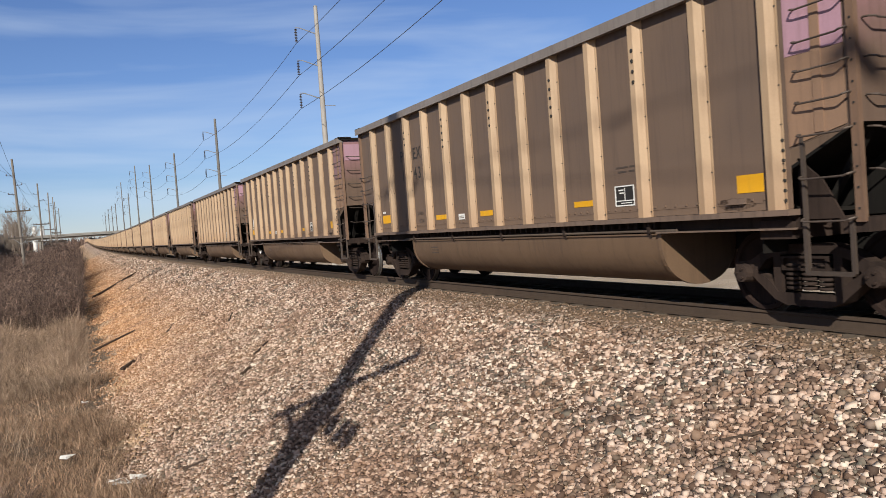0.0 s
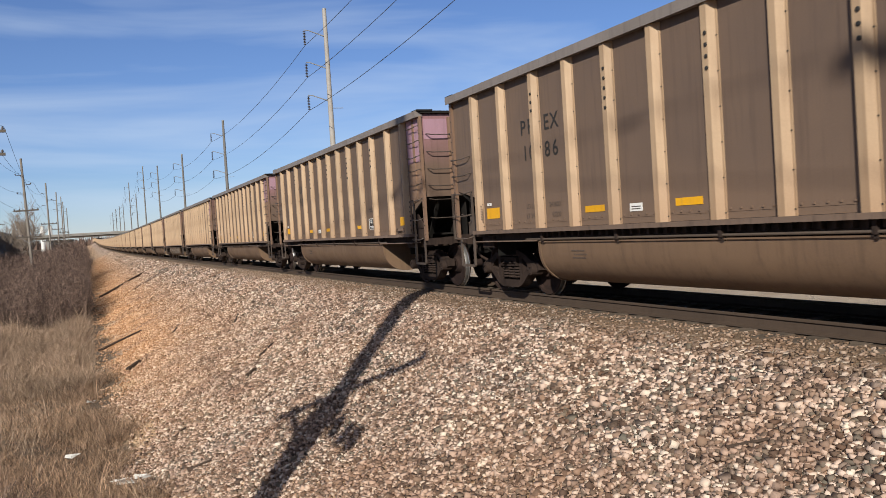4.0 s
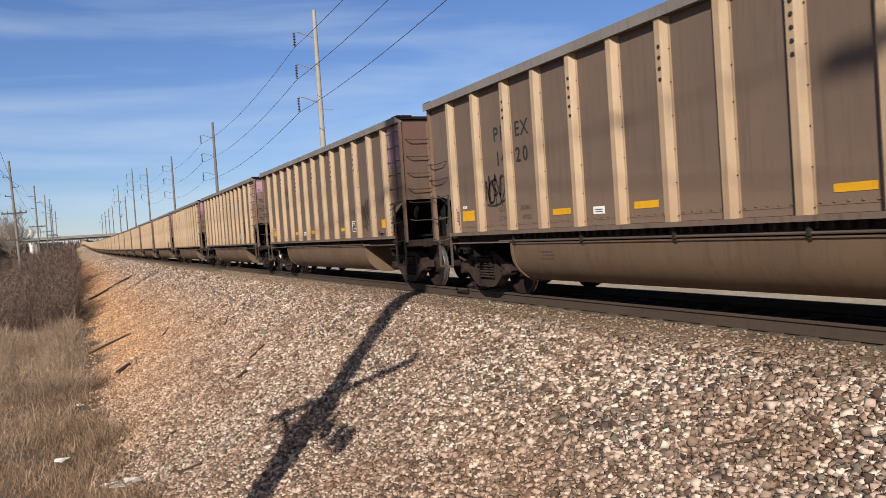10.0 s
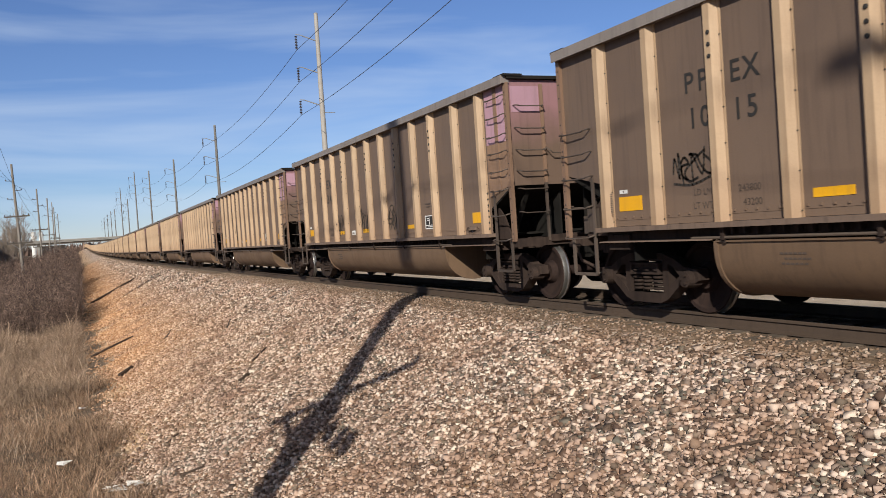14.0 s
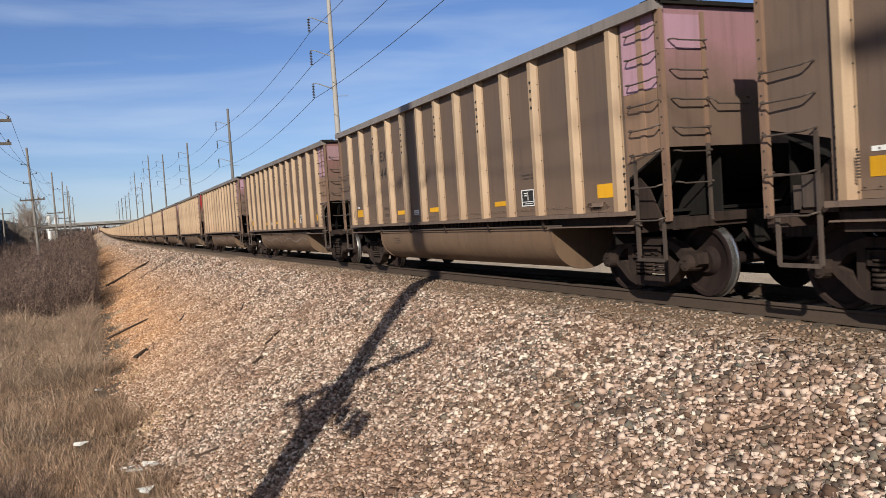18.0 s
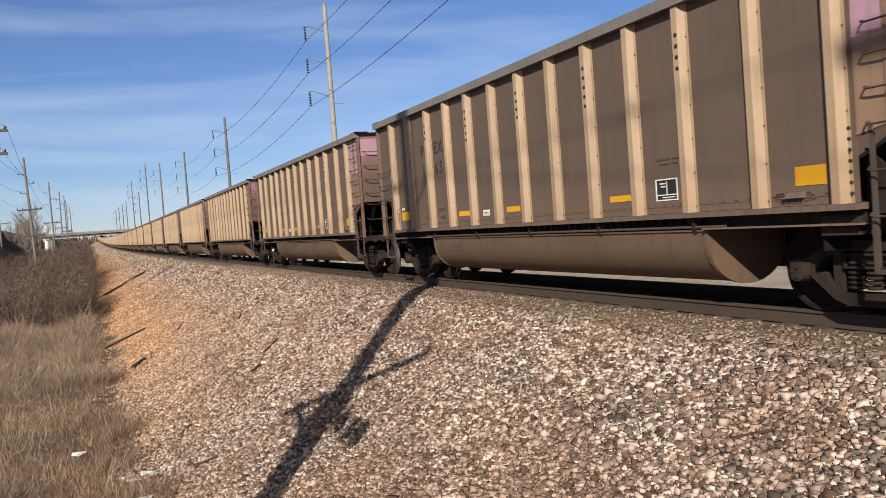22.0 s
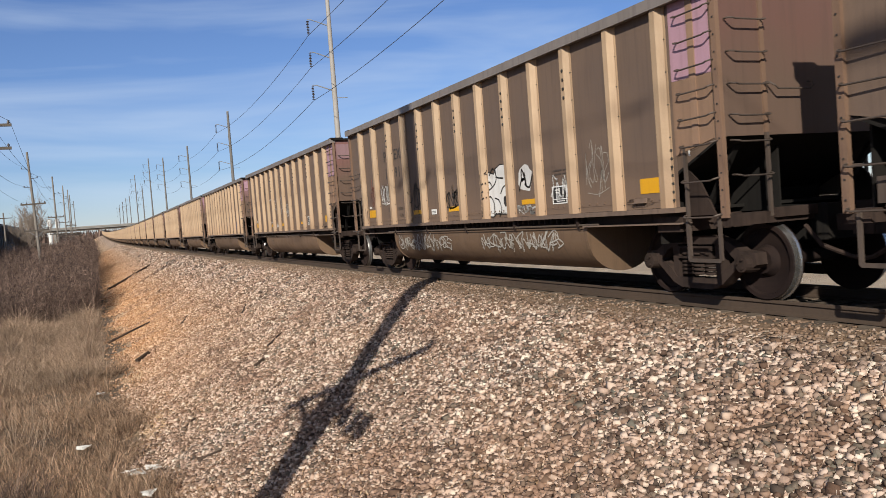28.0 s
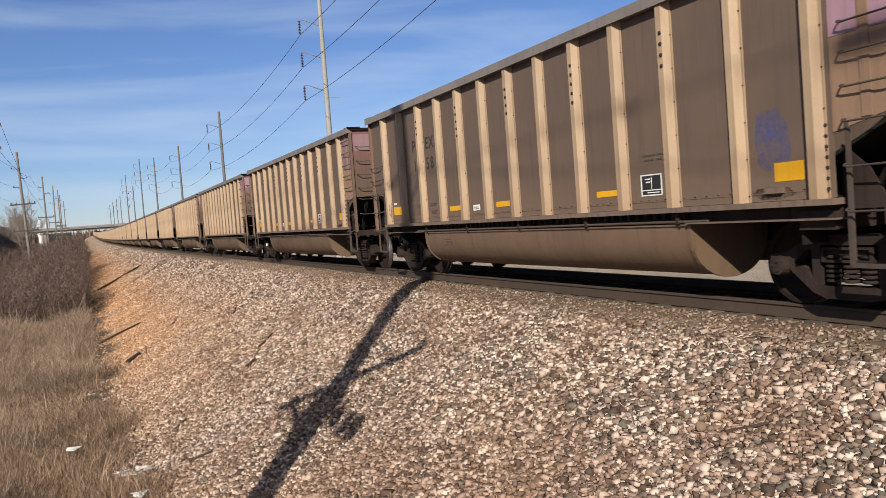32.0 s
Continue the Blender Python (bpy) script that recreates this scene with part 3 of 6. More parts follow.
def truck_parts(car, sy):
    truck = part("truck", cached("bolster", lambda: Shape().box(-1.0, 1.0, -0.19, 0.19, 0.40, 0.66).box(-0.35, 0.35, -0.35, 0.35, 0.66, 0.82).mesh("truck", M_STEEL)), car,
                 "grimy cast steel two-axle truck", pose(0, sy * TRUCK_Y, TRUCK_Z))
    for sx in (-1, 1):
        def frame_mesh():
            s = Shape()
            half = [(0.0, 0.80), (0.34, 0.80), (0.60, 0.72), (0.80, 0.61), (1.04, 0.585), (1.06, 0.44), (0.99, 0.40), (0.78, 0.42), (0.56, 0.62), (0.36, 0.69), (0.0, 0.69)]
            s.prism(half[:-1] + [(-y, z) for y, z in half[::-1]][:-1], -0.09, 0.09, "x")
            low = [(0.0, 0.11), (0.30, 0.11), (0.46, 0.17), (0.80, 0.44), (0.72, 0.50), (0.50, 0.36), (0.40, 0.245), (0.0, 0.245)]
            s.prism(low[:-1] + [(-y, z) for y, z in low[::-1]][:-1], -0.10, 0.10, "x")
            for a in (-0.41, 0.41):
                s.box(-0.085, 0.085, a - 0.055, a + 0.055, 0.22, 0.70)
            return s.mesh("side_frame", M_TRUCK)
        part("side_frame", cached("side_frame", frame_mesh), truck, "dusty cast steel side frame", pose(sx * 1.0, 0, 0))

        def spring_mesh():
            s = Shape()
            for y in (-0.22, 0.0, 0.22):
                for i in range(6):
                    z = 0.285 + i * 0.052
                    s.lathe([(z, 0.085), (z + 0.012, 0.098), (z + 0.026, 0.098), (z + 0.036, 0.085)], "z", (0, y, 0), 12)
            return s.mesh("spring_nest", M_TRUCK)
        tagged(part("spring_nest", cached("spring_nest", spring_mesh), truck, "nest of coil springs", pose(sx * 1.02, 0, 0)), kind="stuff")

        def bolster_end():
            s = Shape().box(-0.085, 0.085, -0.31, 0.31, 0.505, 0.53).box(-0.085, 0.085, -0.31, -0.28, 0.53, 0.64).box(-0.085, 0.085, 0.28, 0.31, 0.53, 0.64).box(-0.085, 0.085, -0.31, 0.31, 0.64, 0.665)
            s.box(-0.02, 0.085, -0.28, 0.28, 0.53, 0.64)
            return s.mesh("bolster_end", M_TRUCK)
        part("bolster_end", cached("bolster_end", bolster_end), truck, at=pose(sx * 1.04, 0, 0))
        for sa in (-1, 1):
            def cap_mesh():
                s = Shape().lathe([(-0.12, 0.06), (-0.115, 0.105), (0.02, 0.12), (0.10, 0.12)], "x", (0, 0, 0), 16)
                for k in range(3):
                    a = 2 * math.pi * k / 3
                    s.lathe([(-0.145, 0.018), (-0.115, 0.018)], "x", (0, 0.06 * math.cos(a), 0.06 * math.sin(a)), 6)
                return s.mesh("bearing_cap", M_TRUCK)
            part("bearing_cap", cached("bearing_cap", cap_mesh), truck, at=pose(sx * 1.06, sa * AXLE, AXLE_Z, 0, 0, 0 if sx < 0 else 180))
    for sa in (-1, 1):
        def set_mesh():
            s = Shape()
            for sx in (-1, 1):
                prof = [(0.675, 0.20), (0.69, 0.40), (0.682, 0.45), (0.684, 0.506), (0.71, 0.510), (0.722, 0.488), (0.80, WHEEL_R - 0.002), (0.815, 0.471), (0.815, 0.42), (0.775, 0.40), (0.735, 0.20), (0.83, 0.15), (0.83, 0.09)]
                s.lathe([(sx * a, r) for a, r in prof], "x", (0, 0, 0), 40)
            s.lathe([(-1.1, 0.075), (-0.85, 0.085), (0.85, 0.085), (1.1, 0.075)], "x", (0, 0, 0), 14)
            me = s.mesh("wheelset", M_WHEEL, M_TREAD, smooth=True)
            for p in me.polygons:
                r = math.hypot(p.center.y, p.center.z)
                if r > 0.478 and abs(p.center.x) > 0.712:
                    p.material_index = 1
            return me
        part("wheelset", cached("wheelset", set_mesh), truck, "brown wheels with polished treads on an axle", pose(0, sa * AXLE, AXLE_Z))


def brake_mesh():
    s = Shape()
    s.lathe([(7.42, 0.24), (7.44, 0.26), (7.46, 0.24)], "y", (0.62, 0, 2.35), 20)
    s.box(0.5, 0.74, 7.27, 7.42, 2.22, 2.48)
    return s.mesh("brake_wheel", M_IRON)


def ladder_parts(car, sx, sy, near):
    """The corner ladder: post, stile, rungs on the side and on the end, and the stirrup under it."""
    m = lambda s: mirror(s, sx, sy)
    key = (sx, sy)
    def corner():
        s = Shape().box(SIDE - 0.01, SIDE + 0.05, 7.205, 7.295, 1.02, 3.72)
        for i in range(13):
            s.box(SIDE + 0.05, SIDE + 0.057, 7.242, 7.262, 1.14 + 0.2 * i, 1.16 + 0.2 * i)
        me = m(s).mesh("corner_post", M_BROWN, M_BLACK)
        for p in me.polygons:
            if p.area < 0.002:
                p.material_index = 1
        return me
    part("corner_post", cached(("corner", key), corner), car)
    part("ladder_stile", cached(("stile", key), lambda: m(Shape().box(SIDE - 0.01, SIDE + 0.025, 6.57, 6.61, 0.56, 1.90)).mesh("ladder_stile", M_IRON)), car)
    part("end_stile", cached(("estile", key), lambda: m(Shape().box(0.90, 0.94, 7.27, 7.31, 1.0, 2.0)).mesh("end_stile", M_IRON)), car)
    if sx > 0:
        return
    side_z = (3.52, 3.20, 2.87, 2.58, 2.26, 1.93, 1.50, 1.07) if near else (2.60, 2.28, 1.93, 1.50, 1.07)
    for z in side_z:
        def rung(z=z):
            s = Shape()
            grab(s, (SIDE + 0.0, 6.58, z), (SIDE + 0.03, 7.22, z), (0.10, 0, 0), 0.03)
            return m(s).mesh("grab_iron", M_IRON)
        part("grab_iron", cached(("rung", key, z), rung), car)
    for z in ((3.33, 2.95, 2.58, 2.22, 1.92, 1.52) if near else (2.58, 2.22, 1.52)):
        def erung(z=z):
            s = Shape()
            grab(s, (0.92, 7.27, z), (1.46, 7.27, z), (0, 0.12, 0), 0.025)
            return m(s).mesh("grab_iron", M_IRON)
        part("grab_iron", cached(("erung", key, z), erung), car)
    if near:
        def long_grab():
            s = Shape()
            grab(s, (0.20, 7.27, 2.60), (0.88, 7.27, 2.60), (0, 0.12, 0), 0.10)
            return m(s).mesh("grab_iron", M_IRON)
        part("grab_iron", cached(("long", key), long_grab), car)

    def stirrup():
        s = Shape()
        s.prism([(7.16, 1.04), (7.16, 0.52), (7.13, 0.49), (6.59, 0.49), (6.56, 0.52), (6.56, 1.04), (6.605, 1.04), (6.605, 0.535), (7.115, 0.535), (7.115, 1.04)], SIDE, SIDE + 0.032, "x")
        return m(s).mesh("stirrup_step", M_IRON)
    part("stirrup_step", cached(("stirrup", key), stirrup), car)


def car_detailed():
    car = new("coal_gondola")
    for sx in (-1, 1):
        part("side_sheet", cached("side_sheet", side_sheet_mesh), car, "dusty grey-brown side sheet", pose(sx * SIDE, 0, 0, 0, 0, 0 if sx < 0 else 180))
        for i, y in enumerate(RIB_Y):
            part("rib", cached("rib", rib_mesh), car, at=pose(sx * SIDE, y * -sx, 0, 0, 0, 0 if sx < 0 else 180))
        part("side_sill", cached(("sill", sx), lambda: mirror(Shape().box(SIDE - 0.10, SIDE + 0.105, -6.45, 6.45, 1.112, 1.176), sx, 1).mesh("side_sill", M_SILL)), car, "dusty side sill ledge")
        part("sill_web", cached(("web", sx), lambda: mirror(sill_web(), sx, 1).mesh("sill_web", M_TRUCK)), car)
        for sy in (-1, 1):
            part("sill_flange", cached(("flange", sx, sy), lambda: mirror(Shape().box(SIDE - 0.16, SIDE + 0.05, 4.25, 6.45, 0.962, 0.980), sx, sy).mesh("sill_flange", M_SILL)), car, "dusty lower flange of the sill")
        part("train_pipe", cached(("pipe", sx), lambda: mirror(Shape().tube([(SIDE + 0.0, -4.6, 0.992), (SIDE + 0.0, 4.6, 0.992)], 0.017, 8), sx, 1).mesh("train_pipe", M_PIPE, smooth=True)), car, "dusty air pipe along the sill")
        for y in (-4.07, -2.04, 0.0, 2.04, 4.07):
            part("pipe_bracket", cached(("bracket", sx), lambda: mirror(Shape().box(SIDE - 0.10, SIDE + 0.025, -0.028, 0.028, 0.965, 1.11).box(SIDE - 0.06, SIDE + 0.0, -0.02, 0.02, 0.925, 0.965), sx, 1).mesh("pipe_bracket", M_TRUCK)), car, at=pose(0, y, 0))
        part("tub", cached(("tub", sx), lambda: mirror(tub_mesh(), -sx, 1).mesh("tub", M_TUB, smooth=True)), car, "rounded brown sheet-metal tub")
        for sy in (-1, 1):
            part("tub_rim", cached(("tubrim", sx, sy), lambda: mirror(tub_rim_mesh(), -sx, sy).mesh("tub_rim", M_TUB)), car)
    for i, count in ((2, 4), (4, 5), (6, 4), (8, 5), (10, 3)):
        tagged(part("rivet_strip", cached(("studs", count), lambda: stud_mesh(count)), car, at=pose(-SIDE, RIB_Y[i], 0)), kind="stuff")
    def foot_bolts():
        s = Shape()
        for k in range(7):
            s.lathe([(-0.024, 0.018), (-0.014, 0.024)], "x", (0, -0.117, 1.27 + 0.105 * k), 7)
        return s.mesh("rivet_strip", M_BLACK)
    tagged(part("rivet_strip", cached("foot_bolts", foot_bolts), car, at=pose(-SIDE, RIB_Y[0], 0)), kind="stuff")
    tagged(part("rivet_strip", cached("foot_bolts", foot_bolts), car, at=pose(-SIDE, RIB_Y[12] + 0.234, 0)), kind="stuff")
    for sx in (-1, 1):
        part("top_chord", cached(("chord", sx), lambda: mirror(chord_mesh(), sx, 1).mesh("top_chord", M_CHORD)), car, "grey aluminium top chord")
    part("floor_sheet", cached("floor", lambda: Shape().box(-SIDE, SIDE, -6.42, 6.42, 1.12, 1.16).mesh("floor_sheet", M_STEEL)), car)
    part("centre_sill", cached("centre", lambda: Shape().box(-0.24, 0.24, -7.5, 7.5, 0.66, 1.10).mesh("centre_sill", M_STEEL)), car)
    for sy in (-1, 1):
        part("end_chord", cached(("echord", sy), lambda: mirror_end(sy)), car)
        part("slope_sheet", cached(("slope", sy), lambda: mirror(Shape().prism([(7.22, 1.99), (7.22, 1.96), (5.35, 1.10), (5.30, 1.13)], -SIDE + 0.02, SIDE - 0.02, "x"), 1, sy).mesh("slope_sheet", M_STEEL)), car)
        part("end_platform", cached(("plat", sy), lambda: mirror(Shape().box(-SIDE, SIDE, 7.02, 7.30, 0.92, 1.06).box(-SIDE + 0.05, SIDE - 0.05, 5.9, 6.35, 0.86, 1.06)
             .box(-0.9, 0.9, 7.30, 7.36, 0.98, 1.10), 1, sy).mesh("end_platform", M_TRUCK)), car)
        part("coupler", cached(("coupler", sy), lambda: mirror(Shape().box(-0.10, 0.10, 7.3, 7.86, 0.76, 0.96).box(-0.19, 0.19, 7.80, 8.085, 0.72, 1.0)
             .tube([(-0.45, 7.35, 0.85), (-0.50, 7.62, 0.62), (-0.40, 7.95, 0.48), (-0.36, 8.08, 0.46)], 0.028), 1, sy).mesh("coupler", M_TRUCK)), car, "cast steel coupler with an air hose")
        for sx in (-1, 1):
            part("end_brace", cached(("brace", sx, sy), lambda: mirror(Shape().prism([(6.42, 1.06), (6.48, 1.06), (7.1, 1.93), (7.02, 1.93)], 1.12, 1.2, "x"), sx, sy).mesh("end_brace", M_STEEL)), car)
            part("gusset", cached(("gusset", sx, sy), lambda: mirror(Shape().prism([(6.42, 1.06), (6.95, 1.06), (6.72, 1.45), (6.42, 1.70)], SIDE - 0.13, SIDE - 0.1, "x"), sx, sy).mesh("gusset", M_TRUCK)), car)
        for sx in (-1, 1):
            ladder_parts(car, sx, sy, (sx < 0 and sy < 0) or (sx > 0 and sy > 0))
    # black sheets added to keep daylight out from under the slope sheets
    for sy in (-1, 1):
        part("bulkhead", cached(("bulk", sy), lambda: mirror(Shape().box(-1.44, 1.44, 5.86, 5.89, 0.70, 1.34), 1, sy).mesh("bulkhead", M_STEEL)), car, "added black sheet that blocks light under the slope sheet")
    # lengthwise black sheets, added so no sky shows through the dark hollow
    for sy in (-1, 1):
        part("shear_web", cached(("web_end", sy), lambda: mirror(Shape().prism([(5.92, 1.06), (7.02, 1.06), (7.02, 1.86), (5.92, 1.35)], -0.5, -0.47, "x"), 1, sy).mesh("shear_web", M_STEEL)), car, "added black sheet that blocks the view through under the slope sheet")
    # stands in for darkness: an added sheet that shuts daylight out at the end
    part("end_plate", cached("eplate", lambda: Shape().box(-1.36, 1.36, 7.12, 7.15, 1.06, 1.93).mesh("end_plate", M_STEEL)), car, "added black sheet that closes the dark hollow at the far end")
    part("valve_body", cached("valve", lambda: Shape().box(-1.50, -1.38, 6.62, 6.86, 1.12, 1.46).box(-1.46, -1.34, 6.90, 7.02, 1.10, 1.36).tube([(-1.42, 6.74, 1.46), (-1.42, 6.74, 1.60), (-1.2, 6.6, 1.68)], 0.02).mesh("valve_body", M_IRON)), car, "dusty grey brake valve")
    part("brake_wheel", cached("brake", brake_mesh), car, "round hand brake wheel")
    part("brake_cylinder", cached("cyl", lambda: Shape().lathe([(6.55, 0.10), (6.57, 0.16), (6.95, 0.16), (6.97, 0.10)], "y", (-0.95, 0, 1.28), 16).box(-1.1, -0.8, 6.6, 6.9, 1.06, 1.14).mesh("brake_cylinder", M_TRUCK, smooth=True)), car)
    # reflectors and stickers on the lit side
    def plate(y0, y1, z0, z1, m, name="reflector", label=""):
        part(name, cached((name, y0, z0), lambda: Shape().box(-SIDE - 0.006, -SIDE - 0.001, y0, y1, z0, z1).mesh(name, m)), car, label)
    plate(5.50, 5.99, 1.385, 1.577, M_YELLOW, "reflector", "yellow reflector plate")
    plate(-6.05, -5.66, 1.385, 1.585, M_YELLOW, "reflector", "yellow reflector plate")
    for y in (2.29, 0.27):
        plate(y, y + 0.49, 1.372, 1.467, M_YELLOW, "reflector", "yellow reflector strip")
    plate(-2.84, -2.36, 1.382, 1.467, M_YELLOW, "reflector", "yellow reflector strip")
    plate(1.43, 1.70, 1.342, 1.450, M_WHITE, "sticker", "small white sticker")
    plate(5.80, 5.965, 1.622, 1.672, M_WHITE, "sticker", "small white sticker")
    tagged(part("sticker_print", cached("sticker_lines", lambda: Shape().box(-SIDE - 0.009, -SIDE - 0.0065, 1.47, 1.66, 1.40, 1.412).box(-SIDE - 0.009, -SIDE - 0.0065, 1.47, 1.66, 1.368, 1.38)
         .box(-SIDE - 0.009, -SIDE - 0.0065, 5.87, 5.89, 1.636, 1.656).mesh("sticker_print", M_IRON)), car, "dark print on the sticker"), kind="stuff")
    part("placard_bracket", cached("placard", lambda: Shape().box(-SIDE - 0.05, -SIDE, -5.78, -5.52, 1.262, 1.276).box(-SIDE - 0.02, -SIDE, -5.78, -5.52, 1.276, 1.325).mesh("placard_bracket", M_SILL)), car, "small dusty placard bracket")
    def grime():
        s, rng = Shape(), random.Random(5)
        n = 18
        s.add([(-SIDE - 0.003, -5.64 + 0.34 * rng.uniform(0.7, 1.0) * math.cos(6.283 * i / n), 1.268 + 0.085 * rng.uniform(0.7, 1.0) * math.sin(6.283 * i / n)) for i in range(n)], [tuple(range(n))])
        return s.mesh("grime_patch", M_GRIME)
    part("grime_patch", cached("grime", grime), car, "dark rusty grime round the bracket")
    part("consolidated_stencil", cached("stencil", lambda: Shape().box(-SIDE - 0.004, -SIDE - 0.001, -3.79, -3.395, 1.36, 1.612).mesh("consolidated_stencil", M_BLACK)), car, "black stencil panel in a white frame")

    def lines():
        s = Shape()
        for y0, y1, z0, z1 in ((-3.88, -3.48, 1.645, 1.665), (-3.88, -3.48, 1.315, 1.335), (-3.88, -3.86, 1.335, 1.645), (-3.50, -3.48, 1.335, 1.645), (-3.86, -3.50, 1.40, 1.415),
                               (-3.69, -3.68, 1.42, 1.62), (-3.66, -3.56, 1.58, 1.60), (-3.66, -3.58, 1.53, 1.55), (-3.82, -3.60, 1.36, 1.375)):
            s.box(-SIDE - 0.008, -SIDE - 0.0045, y0 * 1.07 + 0.34, y1 * 1.07 + 0.34, 1.486 + (z0 - 1.49) * 0.80, 1.486 + (z1 - 1.49) * 0.80)
        return s.mesh("stencil_frame", M_WHITE)
    part("stencil_frame", cached("stencil_frame", lines), car)

    def small_print():
        s = Shape()
        for y0, z in ((2.95, 0.79), (2.90, 0.735), (2.95, 0.68)):
            for k in range(6):
                yy = y0 + k * 0.06
                depth = -0.905 - TUB_R * math.sqrt(1.0 - (((0.91 - z) / 0.64) ** 1.25) ** 2) - 0.004
                s.box(depth, depth + 0.008, yy, yy + 0.045, z, z + 0.022)
        for y0, y1, z in ((5.08, 5.30, 1.46), (5.10, 5.30, 1.40)):
            s.box(-SIDE - 0.006, -SIDE - 0.001, y0, y1, z, z + 0.012)
        for y0, y1, z in ((-3.92, -3.74, 1.86), (-3.70, -3.44, 1.86), (-3.84, -3.72, 1.80), (-3.67, -3.48, 1.80)):
            s.box(-SIDE - 0.006, -SIDE - 0.001, y0, y1, z, z + 0.022)
        for k in range(9):
            s.box(-SIDE - 0.101, -SIDE - 0.095, 6.02, 6.06, 1.38 + k * 0.03, 1.395 + k * 0.03)
        return s.mesh("small_print", M_IRON)
    tagged(part("small_print", cached("small_print", small_print), car), kind="stuff")
    for sy in (-1, 1):
        truck_parts(car, sy)
    return car


def mirror_end(sy):
    s = Shape()
    s.box(-SIDE - 0.03, SIDE + 0.03, 7.16, 7.33, 3.775, 3.83)
    s.box(-SIDE - 0.10, -SIDE + 0.26, 7.0, 7.35, 3.818, 3.855)
    s.box(SIDE - 0.26, SIDE + 0.10, 7.0, 7.35, 3.818, 3.855)
    return mirror(s, 1, sy).mesh("end_chord", M_STEEL)


def car_simple():
    """A far car: the same shape with fewer separate pieces."""
    car = new("coal_gondola")
    for sx in (-1, 1):
        part("side_sheet", cached("side_sheet", side_sheet_mesh), car, "", pose(sx * SIDE, 0, 0, 0, 0, 0 if sx < 0 else 180))
        part("side_sill", cached(("sill", sx), None), car)
        part("tub", cached(("tub", sx), None), car)
    for y in RIB_Y:
        part("rib", cached("rib", None), car, at=pose(-SIDE, y, 0))
    def foot_bolts():
        s = Shape()
        for k in range(7):
            s.lathe([(-0.024, 0.018), (-0.014, 0.024)], "x", (0, -0.117, 1.27 + 0.105 * k), 7)
        return s.mesh("rivet_strip", M_BLACK)
    tagged(part("rivet_strip", cached("foot_bolts", foot_bolts), car, at=pose(-SIDE, RIB_Y[0], 0)), kind="stuff")
    tagged(part("rivet_strip", cached("foot_bolts", foot_bolts), car, at=pose(-SIDE, RIB_Y[12] + 0.234, 0)), kind="stuff")
    for sx in (-1, 1):
        part("top_chord", cached(("chord", sx), None), car)
    part("centre_sill", cached("centre", None), car)
    for sy in (-1, 1):
        part("end_chord", cached(("echord", sy), None), car)
        part("slope_sheet", cached(("slope", sy), None), car)

        def truck_mesh():
            s = Shape()
            for sx in (-1, 1):
                s.prism([(-1.17, 0.40), (-1.17, 0.56), (-0.55, 0.80), (0.55, 0.80), (1.17, 0.56), (1.17, 0.40), (0.46, 0.15), (-0.46, 0.15)], sx * 1.03 - 0.1, sx * 1.03 + 0.1, "x")
                for sa in (-1, 1):
                    s.lathe([(sx * 0.69, 0.487), (sx * 0.80, WHEEL_R)], "x", (0, sa * AXLE, AXLE_Z), 20)
            return s.mesh("truck", M_TRUCK)
        part("truck", cached("far_truck", truck_mesh), car, at=pose(0, sy * TRUCK_Y, TRUCK_Z))
    return car


def end_parts(car, look_of):
    """End sheets and the painted corner panels; every car has its own paint."""
    upper, panel = look_of
    for sy in (-1, 1):
        part("end_sheet", cached(("end", sy, upper), lambda: mirror(Shape().box(-SIDE + 0.02, SIDE - 0.02, 7.22, 7.255, 1.97, 3.772), 1, sy).mesh("end_sheet", PAINT[upper])), car)
    part("end_panel", cached("epl", lambda: Shape().prism([(-6.43, 1.82), (-7.13, 1.97), (-7.13, 2.74), (-6.43, 2.74)], -SIDE - 0.012, -SIDE - 0.004, "x").mesh("end_panel", PAINT["tan"])), car)
    part("end_panel", cached(("epu", panel), lambda: Shape().box(-SIDE - 0.012, -SIDE - 0.004, -7.13, -6.43, 2.745, 3.70).mesh("end_panel", PAINT[panel])), car, "faded paint panel beside the ladder")
    if upper in ("pink", "dull", "red"):
        key = "scarlet" if upper == "red" else "rose" if upper == "pink" else "dim"
        part("paint_panel", cached(("epaint", key), lambda: Shape().box(-1.50, -0.945, -7.262, -7.2555, 2.95 if upper == "red" else 3.22, 3.66).mesh("paint_panel", PAINT[key])), car, "brighter paint beside the corner post")
    part("panel_post", cached("ppost", lambda: Shape().box(-SIDE - 0.026, -SIDE - 0.012, -6.88, -6.77, 1.93, 3.70).mesh("panel_post", M_TAN)), car)
    part("end_post", cached("epost", lambda: Shape().box(-0.93, -0.87, -7.28, -7.255, 2.0, 3.70).mesh("end_post", M_BROWN)), car)


M_TAN = worn("tan_corner_paint", (0.238, 0.144, 0.091), (0.196, 0.120, 0.080), (0.126, 0.080, 0.055), 0.65, 0.0, 0.6, 0.25)
M_FADEPINK = faded_end("pink_end_paint", (0.262, 0.135, 0.140), (0.128, 0.083, 0.059))
M_FADEROSE = faded_end("dull_rose_end_paint", (0.205, 0.094, 0.083), (0.128, 0.080, 0.057))
M_FADEOXIDE = faded_end("oxide_end_paint", (0.134, 0.069, 0.053), (0.118, 0.075, 0.054))
M_FADERED = faded_end("red_end_paint", (0.380, 0.018, 0.020), (0.115, 0.078, 0.056))
